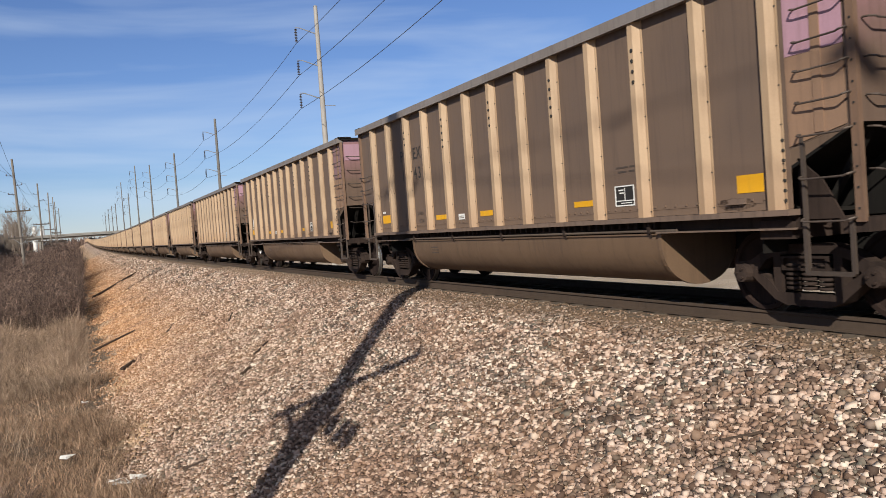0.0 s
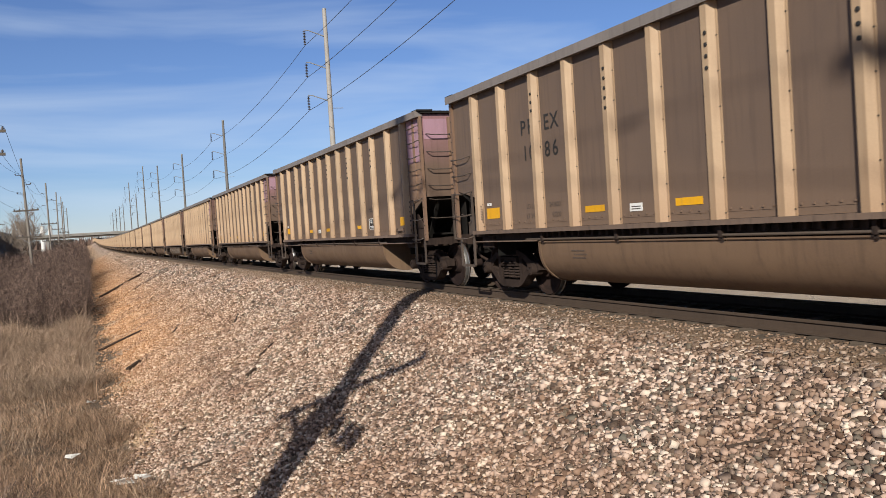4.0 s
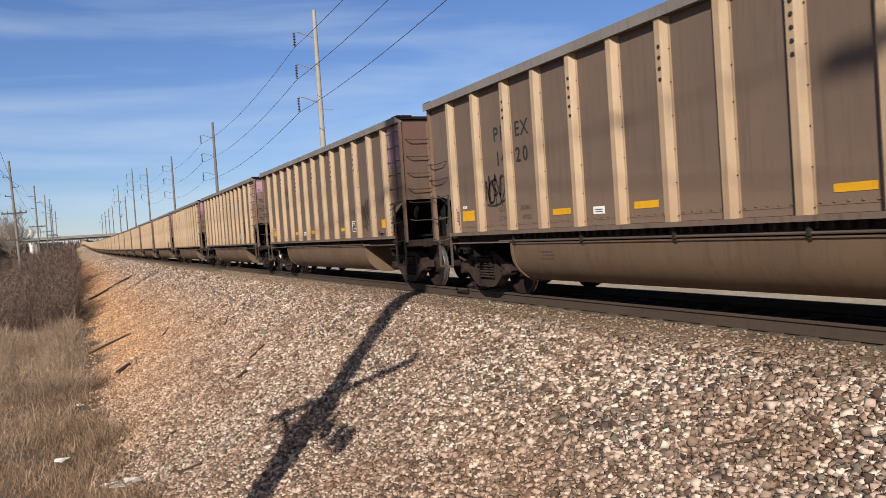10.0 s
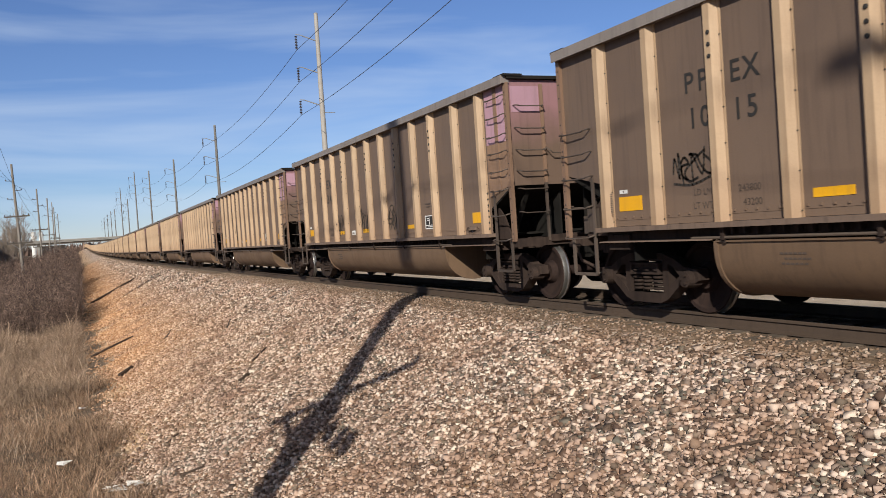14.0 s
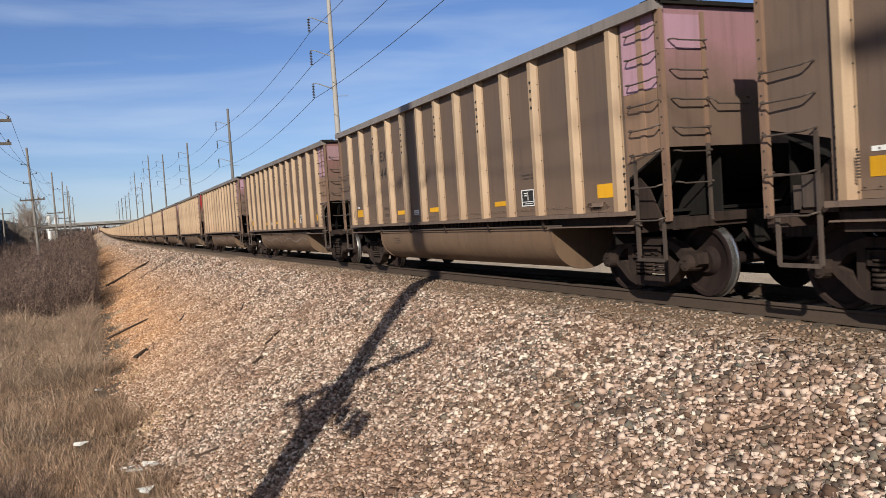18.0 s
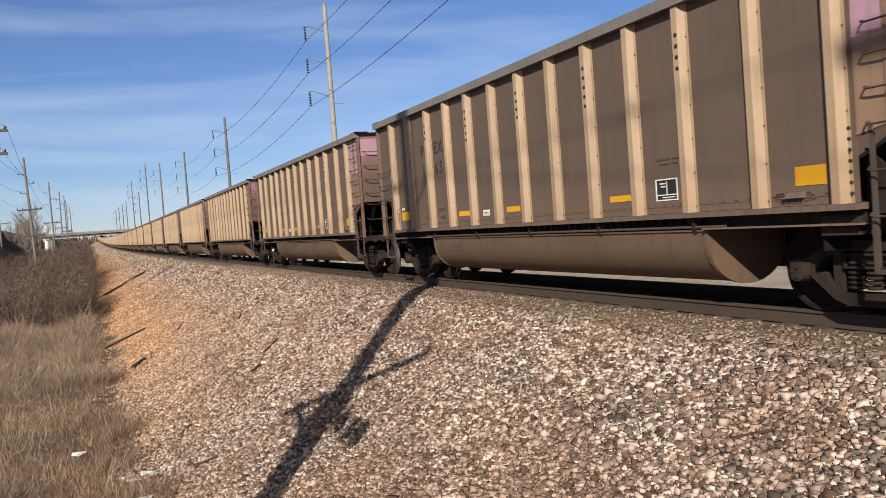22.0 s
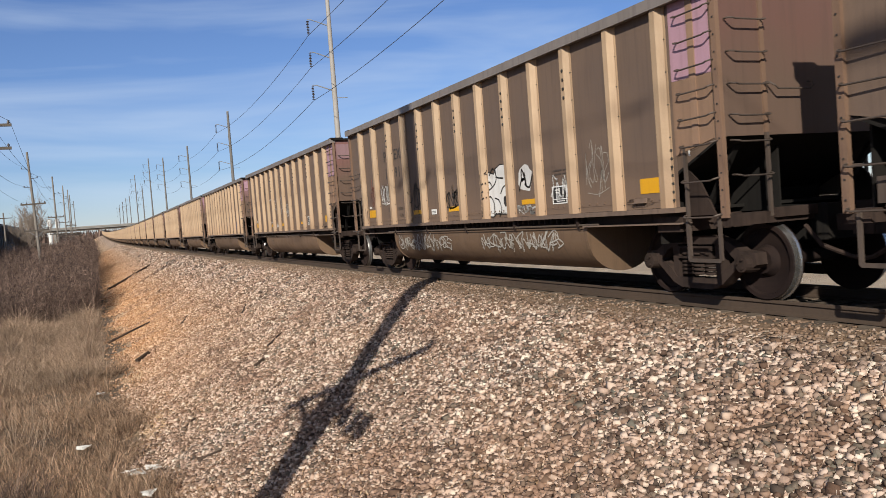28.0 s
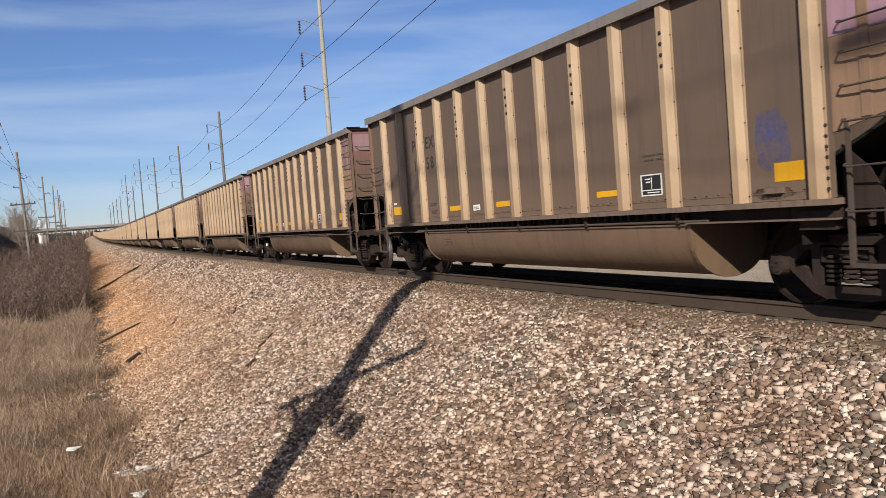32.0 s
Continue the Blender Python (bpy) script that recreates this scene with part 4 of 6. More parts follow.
M_DIMROSE = worn("dim_rose_paint", (0.222, 0.129, 0.129), (0.270, 0.161, 0.167), (0.132, 0.086, 0.076), 0.62, 0.0, 0.7, 0.2)
PAINT = {"dull": M_FADEROSE, "dim": M_DIMROSE, "red": M_FADERED, "pink": M_FADEPINK, "oxide": M_FADEOXIDE, "tan": M_TAN, "rose": M_PINK, "scarlet": M_RED}


def words(text, size, m):
    """Raised flat lettering that faces the viewer's side of the track."""
    def make():
        cu = bpy.data.curves.new("lettering", "FONT")
        cu.body, cu.size, cu.align_x, cu.offset = text, size, "CENTER", 0.004 if size > 0.2 else 0.0
        cu.resolution_u = 3
        ob = new("lettering", cu)
        me = bpy.data.meshes.new_from_object(ob.evaluated_get(bpy.context.evaluated_depsgraph_get()))
        bpy.data.objects.remove(ob)
        me.materials.clear()
        me.materials.append(m)
        return me
    return cached(("words", text, size), make)


def letter(car, text, y, z, size, m=None):
    return part("lettering", words(text, size, m or M_BLACK), car, at=pose(-SIDE - 0.005, y, z, 90, 0, -90))


def ribbon(s, pts, w, x=-SIDE - 0.006):
    """A flat brush stroke through points (y, z)."""
    n = len(pts)
    for i in range(n - 1):
        (y0, z0), (y1, z1) = pts[i], pts[i + 1]
        d = Vector((y1 - y0, z1 - z0))
        if d.length < 1e-5:
            continue
        d.normalize()
        q = Vector((-d.y, d.x)) * w / 2
        e = d * w * 0.3
        zm = (z0 + z1) / 2
        if zm < 1.0:                                     # on the curve of the tub
            xx = -0.905 - TUB_R * math.sqrt(max(0.0, 1.0 - min(1.0, max(0.0, (0.91 - zm) / 0.64) ** 1.25) ** 2)) - 0.012
        else:
            near_rib = min(abs((y0 + y1) / 2 - r) for r in RIB_Y)
            xx = x - (0.093 if near_rib < 0.062 else 0.05 if near_rib < 0.095 else 0.0)
        s.add([(xx, y0 - e.x + q.x, z0 - e.y + q.y), (xx, y1 + e.x + q.x, z1 + e.y + q.y), (xx, y1 + e.x - q.x, z1 + e.y - q.y), (xx, y0 - e.x - q.x, z0 - e.y - q.y)], [(0, 1, 2, 3)])


def smooth(pts, steps=5):
    """A flowing line through a few points."""
    out, n = [], len(pts)
    for i in range(n - 1):
        p0, p1, p2, p3 = pts[max(i - 1, 0)], pts[i], pts[i + 1], pts[min(i + 2, n - 1)]
        for k in range(steps):
            u = k / steps
            out.append(tuple(0.5 * (2 * p1[j] + (p2[j] - p0[j]) * u + (2 * p0[j] - 5 * p1[j] + 4 * p2[j] - p3[j]) * u * u + (3 * p1[j] - p0[j] - 3 * p2[j] + p3[j]) * u ** 3) for j in (0, 1)))
    return out + [tuple(pts[-1])]


# strokes of a sprayed hand, in a unit box, that look like writing and spell nothing
STROKES = (((0, 0), (0.05, 1), (0.9, 0.78), (0.12, 0.48), (1, 0)), ((0, 1), (0.2, 0), (0.5, 0.75), (0.75, 0), (1, 1)), ((1, 0.9), (0.3, 1), (0, 0.5), (0.3, 0), (1, 0.1), (1, 0.45), (0.55, 0.45)),
           ((0, 0), (0.45, 1), (0.7, 0.42), (0.15, 0.38), (0.72, 0.4), (0.95, -0.05)), ((1, 0.85), (0.4, 1), (0.1, 0.7), (0.9, 0.35), (0.6, 0), (0, 0.15)), ((0, 1), (0.05, 0.1), (0.6, 0), (0.95, 0.3), (1, 1.05)),
           ((0, 0), (0.1, 1), (0.85, 0.05), (1, 1)), ((0.5, 1), (0, 0.6), (0.2, 0.05), (0.8, 0.05), (1, 0.6), (0.45, 1.02)), ((0.1, 1), (0.2, 0), (0.15, 0.45), (0.95, 1), (0.25, 0.45), (1, 0)))


def scrawl(car, y0, y1, z0, z1, m, w=0.03, loops=5, seed=1, label="spray-painted scrawl"):
    """A sprayed tag: joined strokes of a hurried hand."""
    rng, wild = random.Random(seed), 0.32 if loops > 9 else 0.24
    s = Shape()
    for k in range(loops):
        a = y1 + (y0 - y1) * (k + 0.02) / loops
        b = y1 + (y0 - y1) * (k + 0.98) / loops
        low, high, slant = z0 + (z1 - z0) * rng.uniform(-0.04, 0.12), z1 - (z1 - z0) * rng.uniform(-0.04, 0.16), rng.uniform(-0.15, 0.25)
        flip, turn, mid = rng.random() < 0.5, rng.random() < 0.5, (a + b) / 2
        a, b = mid + (a - mid) * 1.45, mid + (b - mid) * 1.45
        pts = []
        for u, v in rng.choice(STROKES):
            u, v = (1 - u if flip else u) + rng.uniform(-wild, wild), (1 - v if turn else v) + rng.uniform(-wild, wild)
            pts.append((a + (b - a) * (u + slant * (v - 0.5)), low + (high - low) * v))
        ribbon(s, smooth(pts) if rng.random() < 0.7 else smooth(pts, 2), w)
    if loops > 3 and rng.random() < 0.5:                 # a stroke under the tag
        ribbon(s, smooth([(y1, z0 - 0.03), ((y0 + y1) / 2, z0 - 0.06), (y0, z0 + 0.02)]), w)
    tagged(part("graffiti", s.mesh("graffiti", m), car, label), kind="stuff")


def outline(car, lines, m, w, label, flow=True):
    """Sprayed lines, each through a few points (y, z)."""
    s = Shape()
    for pts in lines:
        ribbon(s, smooth(pts) if flow else [tuple(p[j] + (q[j] - p[j]) * k / 6 for j in (0, 1)) for p, q in zip(pts, pts[1:]) for k in range(7)], w)
    tagged(part("graffiti", s.mesh("graffiti", m), car, label), kind="stuff")


def block_piece(car, y0, y1, z0, z1, seed=1, x=-SIDE - 0.006):
    """A filled white piece of two swollen letters with black outlines."""
    at = lambda u, v: (y1 + (y0 - y1) * u, z0 + (z1 - z0) * v)
    white, black = Shape(), Shape()
    hull = [at(*p) for p in ((0.0, 0.0), (0.3, -0.02), (0.42, 0.04), (0.95, 0.02), (1.0, 0.25), (0.97, 0.5), (1.0, 0.8), (0.95, 1.0), (0.7, 1.02), (0.5, 0.95), (0.42, 0.85), (0.2, 0.9), (0.0, 0.86), (0.03, 0.4))]
    white.add([(x, y, z) for y, z in hull], [tuple(range(len(hull)))])
    ribbon(black, hull + hull[:1], 0.022, x - 0.003)
    for line in (((0.24, 0.84), (0.40, 0.96), (0.52, 0.78), (0.40, 0.62), (0.05, 0.50)), ((0.05, 0.36), (0.22, 0.40), (0.36, 0.25), (0.35, 0.0)), ((0.42, 0.36), (0.58, 0.30), (0.66, 0.12), (0.56, -0.02)),
                 ((0.50, 0.93), (0.54, 0.78), (0.80, 0.74)), ((0.98, 0.62), (0.78, 0.56), (0.66, 0.44)), ((0.05, 0.66), (0.22, 0.70), (0.3, 0.62))):
        ribbon(black, smooth([at(*p) for p in line]), 0.028, x - 0.003)
    eye = [at(0.84 + 0.08 * math.cos(6.283 * i / 12), 0.28 + 0.11 * math.sin(6.283 * i / 12)) for i in range(12)]
    black.add([(x - 0.003, y, z) for y, z in eye], [tuple(range(12))])
    part("graffiti", white.mesh("graffiti", M_CHALK), car, "white block graffiti")
    tagged(part("graffiti_outline", black.mesh("graffiti_outline", M_BLACK), car, "black graffiti outlines"), kind="stuff")


def smear(car, y0, y1, z0, z1, m, seed, label):
    """A ragged sprayed patch."""
    rng = random.Random(seed)
    n = 16
    out = []
    for k in range(n):
        a = 2 * math.pi * k / n
        r = rng.uniform(0.72, 1.0)
        out.append(((y0 + y1) / 2 + (y1 - y0) / 2 * r * math.cos(a), (z0 + z1) / 2 + (z1 - z0) / 2 * r * math.sin(a)))
    s = Shape().add([(-SIDE - 0.003, y, z) for y, z in out], [tuple(range(n))])
    part("paint_patch", s.mesh("paint_patch", m), car, label)


# what each car shows: number in two halves, paint of the end (above, below, corner), extras
CARS = 67
DETAILED = 31
NUMBERS = {1: ("13", "43"), 2: ("10", "41"), 3: ("13", "86"), 4: ("10", "86"), 5: ("14", "92"), 6: ("14", "79"), 7: ("16", "20"), 8: ("13", "99"), 9: ("14", "20"), 10: ("13", "66"),
           11: ("14", "90"), 12: ("10", "15"), 13: ("10", "34"), 14: ("10", "34"), 15: ("14", "57"), 16: ("10", "44"), 17: ("13", "50"), 18: ("15", "53"), 19: ("12", "65"), 20: ("12", "40"),
           21: ("15", "08"), 22: ("10", "43"), 23: ("10", "83"), 24: ("15", "91"), 25: ("10", "12"), 26: ("17", "08"), 27: ("10", "58")}
proto = car_detailed()
proto_far = car_simple()
GONDOLAS = []
for k in range(CARS):
    car = (proto if k < DETAILED else proto_far)
    car = copy_thing(car, Matrix())
    tagged(car, "dusty grey-brown coal gondola with pale tan ribs", "freight car", "cars of the coal train")
    rng = random.Random(100 + k)
    upper = "red" if k == 19 else "oxide" if k in (7, 8, 9, 10, 24) else "dull" if k in (4, 17, 21, 22, 23, 25) or k % 3 == 1 and k > 27 else "pink"
    end_parts(car, (upper, "dim" if k in (2, 4, 8, 21) or k % 4 == 0 and k > 27 else "rose"))
    if k < DETAILED:
        a, b = NUMBERS.get(k, (str(rng.randint(10, 16)), "%02d" % rng.randint(10, 99)))
        for text, y, z in (("PP", 4.37, 2.735), ("EX", 3.625, 2.735), (a, 4.36, 2.308), (b, 3.63, 2.308)):
            for ch, dy in zip(text, (0.118, -0.118)):
                letter(car, ch, y + dy * (0.8 if ch == "1" else 1.0), z, 0.35)
        for text, y, z, size in (("LD LM", 4.36, 1.505, 0.112), ("243800", 3.62, 1.505, 0.112), ("LT WT", 4.36, 1.345, 0.112), ("43200", 3.585, 1.345, 0.112)):
            tagged(letter(car, text, y, z, size, M_IRON), kind="stuff")
    GONDOLAS.append(car)


def decorate():
    """What sets single cars apart."""
    g = GONDOLAS
    # the most heavily sprayed car
    smear(g[8], 5.25, 5.85, 1.62, 2.15, M_REDMIST, 1, "faded red paint patch")
    scrawl(g[8], 6.5, 7.05, 2.2, 3.4, M_SOOT, 0.025, 4, 2, "black spray scrawl")
    scrawl(g[8], 6.5, 7.05, 2.7, 3.1, M_SOOT, 0.025, 4, 12, "black spray scrawl")
    scrawl(g[8], 4.25, 4.85, 1.9, 2.2, M_SOOT, 0.035, 5, 3, "black spray scrawl")
    scrawl(g[8], 3.2, 3.8, 1.45, 2.05, M_CHALK, 0.026, 5, 4, "white spray scrawl")
    outline(g[8], (((3.05, 1.30), (2.85, 1.25), (3.05, 1.6), (2.75, 1.7), (2.72, 2.1), (2.60, 1.5), (2.45, 1.7), (2.40, 2.15), (2.28, 1.6), (2.12, 1.45), (2.05, 2.1), (1.98, 1.4)), ((1.9, 1.9), (1.80, 2.28), (1.62, 1.9), (1.45, 1.45), (1.30, 1.75), (1.15, 1.65), (1.30, 1.95))), M_SOOT, 0.03, "large black spray loops")
    scrawl(g[8], 0.1, 0.85, 1.6, 2.15, M_SOOT, 0.03, 5, 6, "black spray scrawl")
    outline(g[8], (((-0.13, 2.08), (-0.30, 2.22), (-0.42, 2.06), (-0.36, 1.88), (-0.24, 1.86), (-0.28, 1.64), (-0.47, 1.76)), ((-0.47, 2.04), (-0.50, 2.24), (-0.90, 2.20), (-0.80, 1.98), (-0.66, 2.0)),
                   ((-0.20, 2.02), (-0.36, 2.06), (-0.30, 1.96)), ((-0.50, 1.74), (-0.58, 1.88), (-0.74, 1.96), (-0.64, 1.82), (-0.90, 1.84), (-0.93, 1.58), (-0.50, 1.75))), M_CHALK, 0.045, "thick white spray outlines", False)
    smear(g[8], -2.95, -2.2, 1.45, 2.05, M_REDMIST, 2, "faded red paint patch")
    scrawl(g[8], -2.95, -2.25, 1.55, 2.1, M_DUSTRED, 0.05, 4, 8, "red spray scrawl")
    scrawl(g[8], -5.05, -4.25, 1.75, 2.1, M_CHALK, 0.035, 6, 9, "white spray scrawl")
    scrawl(g[8], -5.0, -4.4, 1.45, 1.72, M_CHALK, 0.03, 6, 10, "white spray scrawl")
    scrawl(g[8], -6.0, -5.4, 1.8, 2.35, M_CHALK, 0.05, 4, 11, "white spray scrawl")
    scrawl(g[8], -0.3, 4.0, 0.60, 0.88, M_FAINT, 0.022, 16, 13, "row of white spray letters on the tub")
    scrawl(g[8], -3.6, -0.5, 0.62, 0.86, M_FAINT, 0.022, 12, 14, "row of white spray letters on the tub")
    scrawl(g[9], 4.3, 4.95, 1.68, 2.12, M_SOOT, 0.04, 5, 20, "black spray scrawl")
    scrawl(g[10], -4.75, -4.25, 1.45, 2.1, M_SOOT, 0.022, 6, 21, "black spray scrawl")
    scrawl(g[11], -4.85, -4.35, 1.4, 2.05, M_SOOT, 0.022, 6, 22, "black spray scrawl")
    scrawl(g[12], -4.8, -4.25, 1.35, 2.05, M_SOOT, 0.022, 6, 23, "black spray scrawl")
    scrawl(g[12], 4.2, 4.85, 1.7, 2.05, M_SOOT, 0.03, 5, 24, "black spray scrawl")
    for k, y in enumerate((2.59, 0.55, -1.4)):
        scrawl(g[13], y - 0.35, y + 0.35, 1.45, 1.9, M_SOOT, 0.03, 5, 25 + k, "black spray scrawl")
    scrawl(g[14], 5.25, 5.85, 1.78, 2.2, M_SOOT, 0.025, 5, 30, "black spray scrawl")
    scrawl(g[14], 2.2, 3.3, 1.5, 2.4, M_SOOT, 0.035, 3, 31, "large black spray loops")
    scrawl(g[15], -1.75, -1.25, 1.45, 1.95, M_SOOT, 0.025, 5, 32, "black spray scrawl")
    smear(g[15], -5.0, -4.25, 1.35, 2.0, M_WHITEMIST, 33, "pale buffed patch")
    smear(g[15], -6.0, -5.3, 1.55, 2.25, M_WHITEMIST, 34, "pale buffed patch")
    smear(g[21], -4.8, -4.3, 1.5, 2.0, M_REDMIST, 35, "faded red paint patch")
    smear(g[21], 5.3, 5.8, 1.6, 2.05, M_REDMIST, 36, "faded red paint patch")
    smear(g[21], 4.3, 4.85, 1.55, 2.15, M_REDMIST, 37, "faded red paint patch")
    scrawl(g[21], 3.2, 3.85, 1.65, 2.0, M_SOOT, 0.03, 5, 38, "black spray scrawl")
    scrawl(g[21], 2.2, 2.85, 1.65, 1.95, M_SOOT, 0.03, 4, 39, "black spray scrawl")
    scrawl(g[21], 0.8, 1.85, 1.65, 2.0, M_SOOT, 0.03, 6, 40, "black spray scrawl")
    scrawl(g[22], -2.95, -2.25, 1.45, 2.2, M_CHALK, 0.03, 3, 41, "white spray scrawl")
    scrawl(g[22], -4.0, -3.3, 1.5, 2.15, M_SOOT, 0.03, 4, 42, "black spray scrawl")
    smear(g[22], 1.2, 1.8, 1.6, 2.1, M_REDMIST, 43, "faded red paint patch")
    smear(g[23], 5.25, 5.85, 1.6, 2.15, M_REDMIST, 44, "faded red paint patch")
    scrawl(g[23], -0.8, 3.0, 1.6, 2.3, M_DUSTRED, 0.03, 9, 45, "faint red spray letters")
    scrawl(g[23], 4.15, 4.9, 1.45, 2.05, M_SOOT, 0.03, 5, 70, "black spray scrawl")
    smear(g[24], 5.25, 5.86, 1.62, 2.2, M_REDMIST, 71, "faded red paint patch")
    scrawl(g[24], 5.3, 5.6, 2.1, 2.35, M_DUSTRED, 0.04, 2, 72, "red spray strokes")
    scrawl(g[26], 5.35, 5.8, 1.72, 2.0, M_DUSTRED, 0.045, 3, 73, "red spray strokes")
    scrawl(g[26], 4.2, 4.8, 1.5, 1.75, M_FAINT, 0.02, 4, 74, "white spray scrawl")
    scrawl(g[19], 5.2, 5.3, 2.0, 2.2, M_SOOT, 0.015, 1, 75, "thin black mark")
    wave = Shape()
    ribbon(wave, [(-4.0 + 0.1 * i, 0.74 + 0.07 * math.sin(i * 0.27) + 0.02 * math.sin(i * 0.11)) for i in range(81)], 0.016)
    for k in (17, 18):
        part("graffiti", cached("wave", lambda: wave.mesh("graffiti", M_FAINT)), g[k], "thin wavy white spray line on the tub")
    # the car with white block letters
    block_piece(g[24], -1.92, -0.98, 1.22, 2.12, 46)
    smear(g[24], -2.84, -2.24, 1.58, 2.10, M_CHALK, 47, "round white sprayed disc")
    scrawl(g[24], -2.7, -2.35, 1.68, 1.94, M_SOOT, 0.035, 2, 48, "black strokes on the white disc")
    scrawl(g[24], -2.8, -2.25, 1.24, 1.37, M_CHALK, 0.03, 4, 49, "white spray scrawl")
    scrawl(g[24], -3.95, -3.4, 1.4, 1.75, M_CHALK, 0.025, 4, 50, "white spray scrawl")
    scrawl(g[24], -4.95, -4.4, 1.5, 2.1, M_FAINT, 0.010, 6, 51, "thin chalk scrawl")
    scrawl(g[24], 2.2, 2.9, 1.45, 2.0, M_SOOT, 0.035, 3, 52, "black spray scrawl")
    scrawl(g[24], 0.2, 0.85, 1.5, 1.85, M_SOOT, 0.035, 4, 53, "black spray scrawl")
    scrawl(g[24], 4.1, 4.9, 1.75, 2.1, M_CHALK, 0.03, 7, 54, "white spray scrawl")
    scrawl(g[24], 0.9, 4.0, 0.60, 0.86, M_FAINT, 0.022, 20, 55, "row of white spray letters on the tub")
    scrawl(g[24], -3.5, -0.6, 0.62, 0.86, M_FAINT, 0.022, 18, 56, "row of white spray letters on the tub")
    scrawl(g[24], -7.0, -6.5, 1.95, 2.7, M_CHALK, 0.03, 3, 90, "white spray letters beside the ladder")
    outline(g[25], (((3.15, 2.42), (3.2, 2.0), (3.1, 1.72), (2.75, 1.5), (2.5, 1.24), (2.3, 1.22), (2.2, 1.45)), ((3.15, 2.40), (2.55, 2.50), (2.50, 2.3), (2.45, 1.56)), ((2.62, 1.55), (2.34, 1.56)),
                    ((2.5, 2.45), (2.1, 2.5), (1.75, 2.35), (1.68, 2.1), (1.9, 2.05), (1.92, 1.8)), ((2.34, 1.95), (2.2, 1.83), (2.2, 1.96), (2.34, 1.95)), ((1.95, 2.1), (1.6, 2.05), (1.45, 1.75), (1.5, 1.55), (1.8, 1.32), (2.1, 1.26)),
                    ((1.65, 2.35), (1.35, 2.6), (1.15, 2.5), (1.15, 2.25), (1.25, 2.1), (1.0, 1.8), (0.85, 1.65), (1.0, 1.45)), ((0.7, 2.4), (0.4, 2.65), (0.1, 2.55), (0.05, 2.2), (0.1, 1.8), (0.05, 1.6)), ((0.72, 2.45), (0.5, 2.1)),
                    ((0.75, 1.85), (0.7, 2.0), (0.3, 2.1), (0.25, 1.95), (0.45, 1.9), (0.25, 1.85), (0.15, 1.7), (0.25, 1.5)), ((0.05, 1.9), (-0.42, 1.92), (-0.5, 1.75), (-0.25, 1.72), (-0.22, 1.84), (-0.08, 1.84))), M_CHALK, 0.024, "large white spray outlines", False)
    scrawl(g[25], -0.85, -0.2, 1.9, 2.15, M_CHALK, 0.03, 4, 58, "white spray scrawl")
    smear(g[26], -4.6, -4.2, 1.3, 1.85, M_BLUEMIST, 59, "blue sprayed patch")
    for k, y in enumerate((2.5, 1.3, 3.4)):
        scrawl(g[26], y - 0.35, y + 0.35, 1.6, 1.85, M_FAINT, 0.009, 5, 60 + k, "thin chalk scrawl")
    smear(g[27], -5.95, -5.35, 1.45, 2.25, M_BLUEMIST, 63, "blue sprayed patch")
    for k, y in ((2, 5.62), (6, 5.62), (7, 5.62)):
        part("sticker", cached("big_sticker", lambda: Shape().box(-SIDE - 0.006, -SIDE - 0.001, -0.14, 0.14, 1.73, 2.03).mesh("sticker", M_WHITE)), g[k], "white inspection sticker", pose(0, y + 0.1, 0))

        def dots():
            s = Shape()
            for i in range(6):
                s.box(-SIDE - 0.009, -SIDE - 0.0065, 0.075, 0.125, 1.755 + i * 0.045, 1.777 + i * 0.045)
            return s.box(-SIDE - 0.009, -SIDE - 0.0065, -0.03, -0.005, 1.86, 1.89).mesh("sticker_print", M_BLACK)
        tagged(part("sticker_print", cached("sticker_print", dots), g[k], "black marks on the sticker", pose(0, y + 0.1, 0)), kind="stuff")


decorate()
for ob in [*proto.children_recursive, proto, *proto_far.children_recursive, proto_far]:
    bpy.data.objects.remove(ob)

# ---- beside the line ----
def island(name, shades, rough=0.9):
    """A material for loose stuff: every piece takes a shade of its own."""
    m, n, l, b = mat(name, rough)
    g, r = n.new("ShaderNodeNewGeometry"), n.new("ShaderNodeValToRGB")
    e = r.color_ramp.elements
    while len(e) < len(shades):
        e.new(0.5)
    for i, (el, c) in enumerate(zip(e, shades)):
        el.position, el.color = i / (len(shades) - 1), (*c, 1.0)
    l.new(g.outputs["Random Per Island"], r.inputs["Fac"])
    patch = noise_fac(n, l, coords(n, l), 0.35, 4, 0.6, 0.35, 0.65)
    h = n.new("ShaderNodeVectorMath")
    h.operation = "SCALE"
    l.new(r.outputs["Color"], h.inputs[0])
    l.new(math_node(n, l, "ADD", math_node(n, l, "MULTIPLY", patch, 0.5), 0.72), h.inputs["Scale"])
    l.new(h.outputs["Vector"], b.inputs["Base Color"])
    return m


M_GRASS = island("dry_grass_blades", ((0.101, 0.062, 0.042), (0.210, 0.138, 0.092), (0.336, 0.230, 0.155), (0.504, 0.367, 0.257)))
M_DULLGRASS = island("matted_grass_blades", ((0.070, 0.043, 0.028), (0.168, 0.106, 0.065), (0.276, 0.175, 0.111), (0.538, 0.346, 0.223)))
M_BUSH = island("bare_shrub_twigs", ((0.032, 0.020, 0.017), (0.071, 0.046, 0.037), (0.134, 0.088, 0.067), (0.268, 0.178, 0.133)))

M_STALK = island("pale_weed_stalks", ((0.255, 0.176, 0.121), (0.391, 0.280, 0.195), (0.510, 0.384, 0.281)))


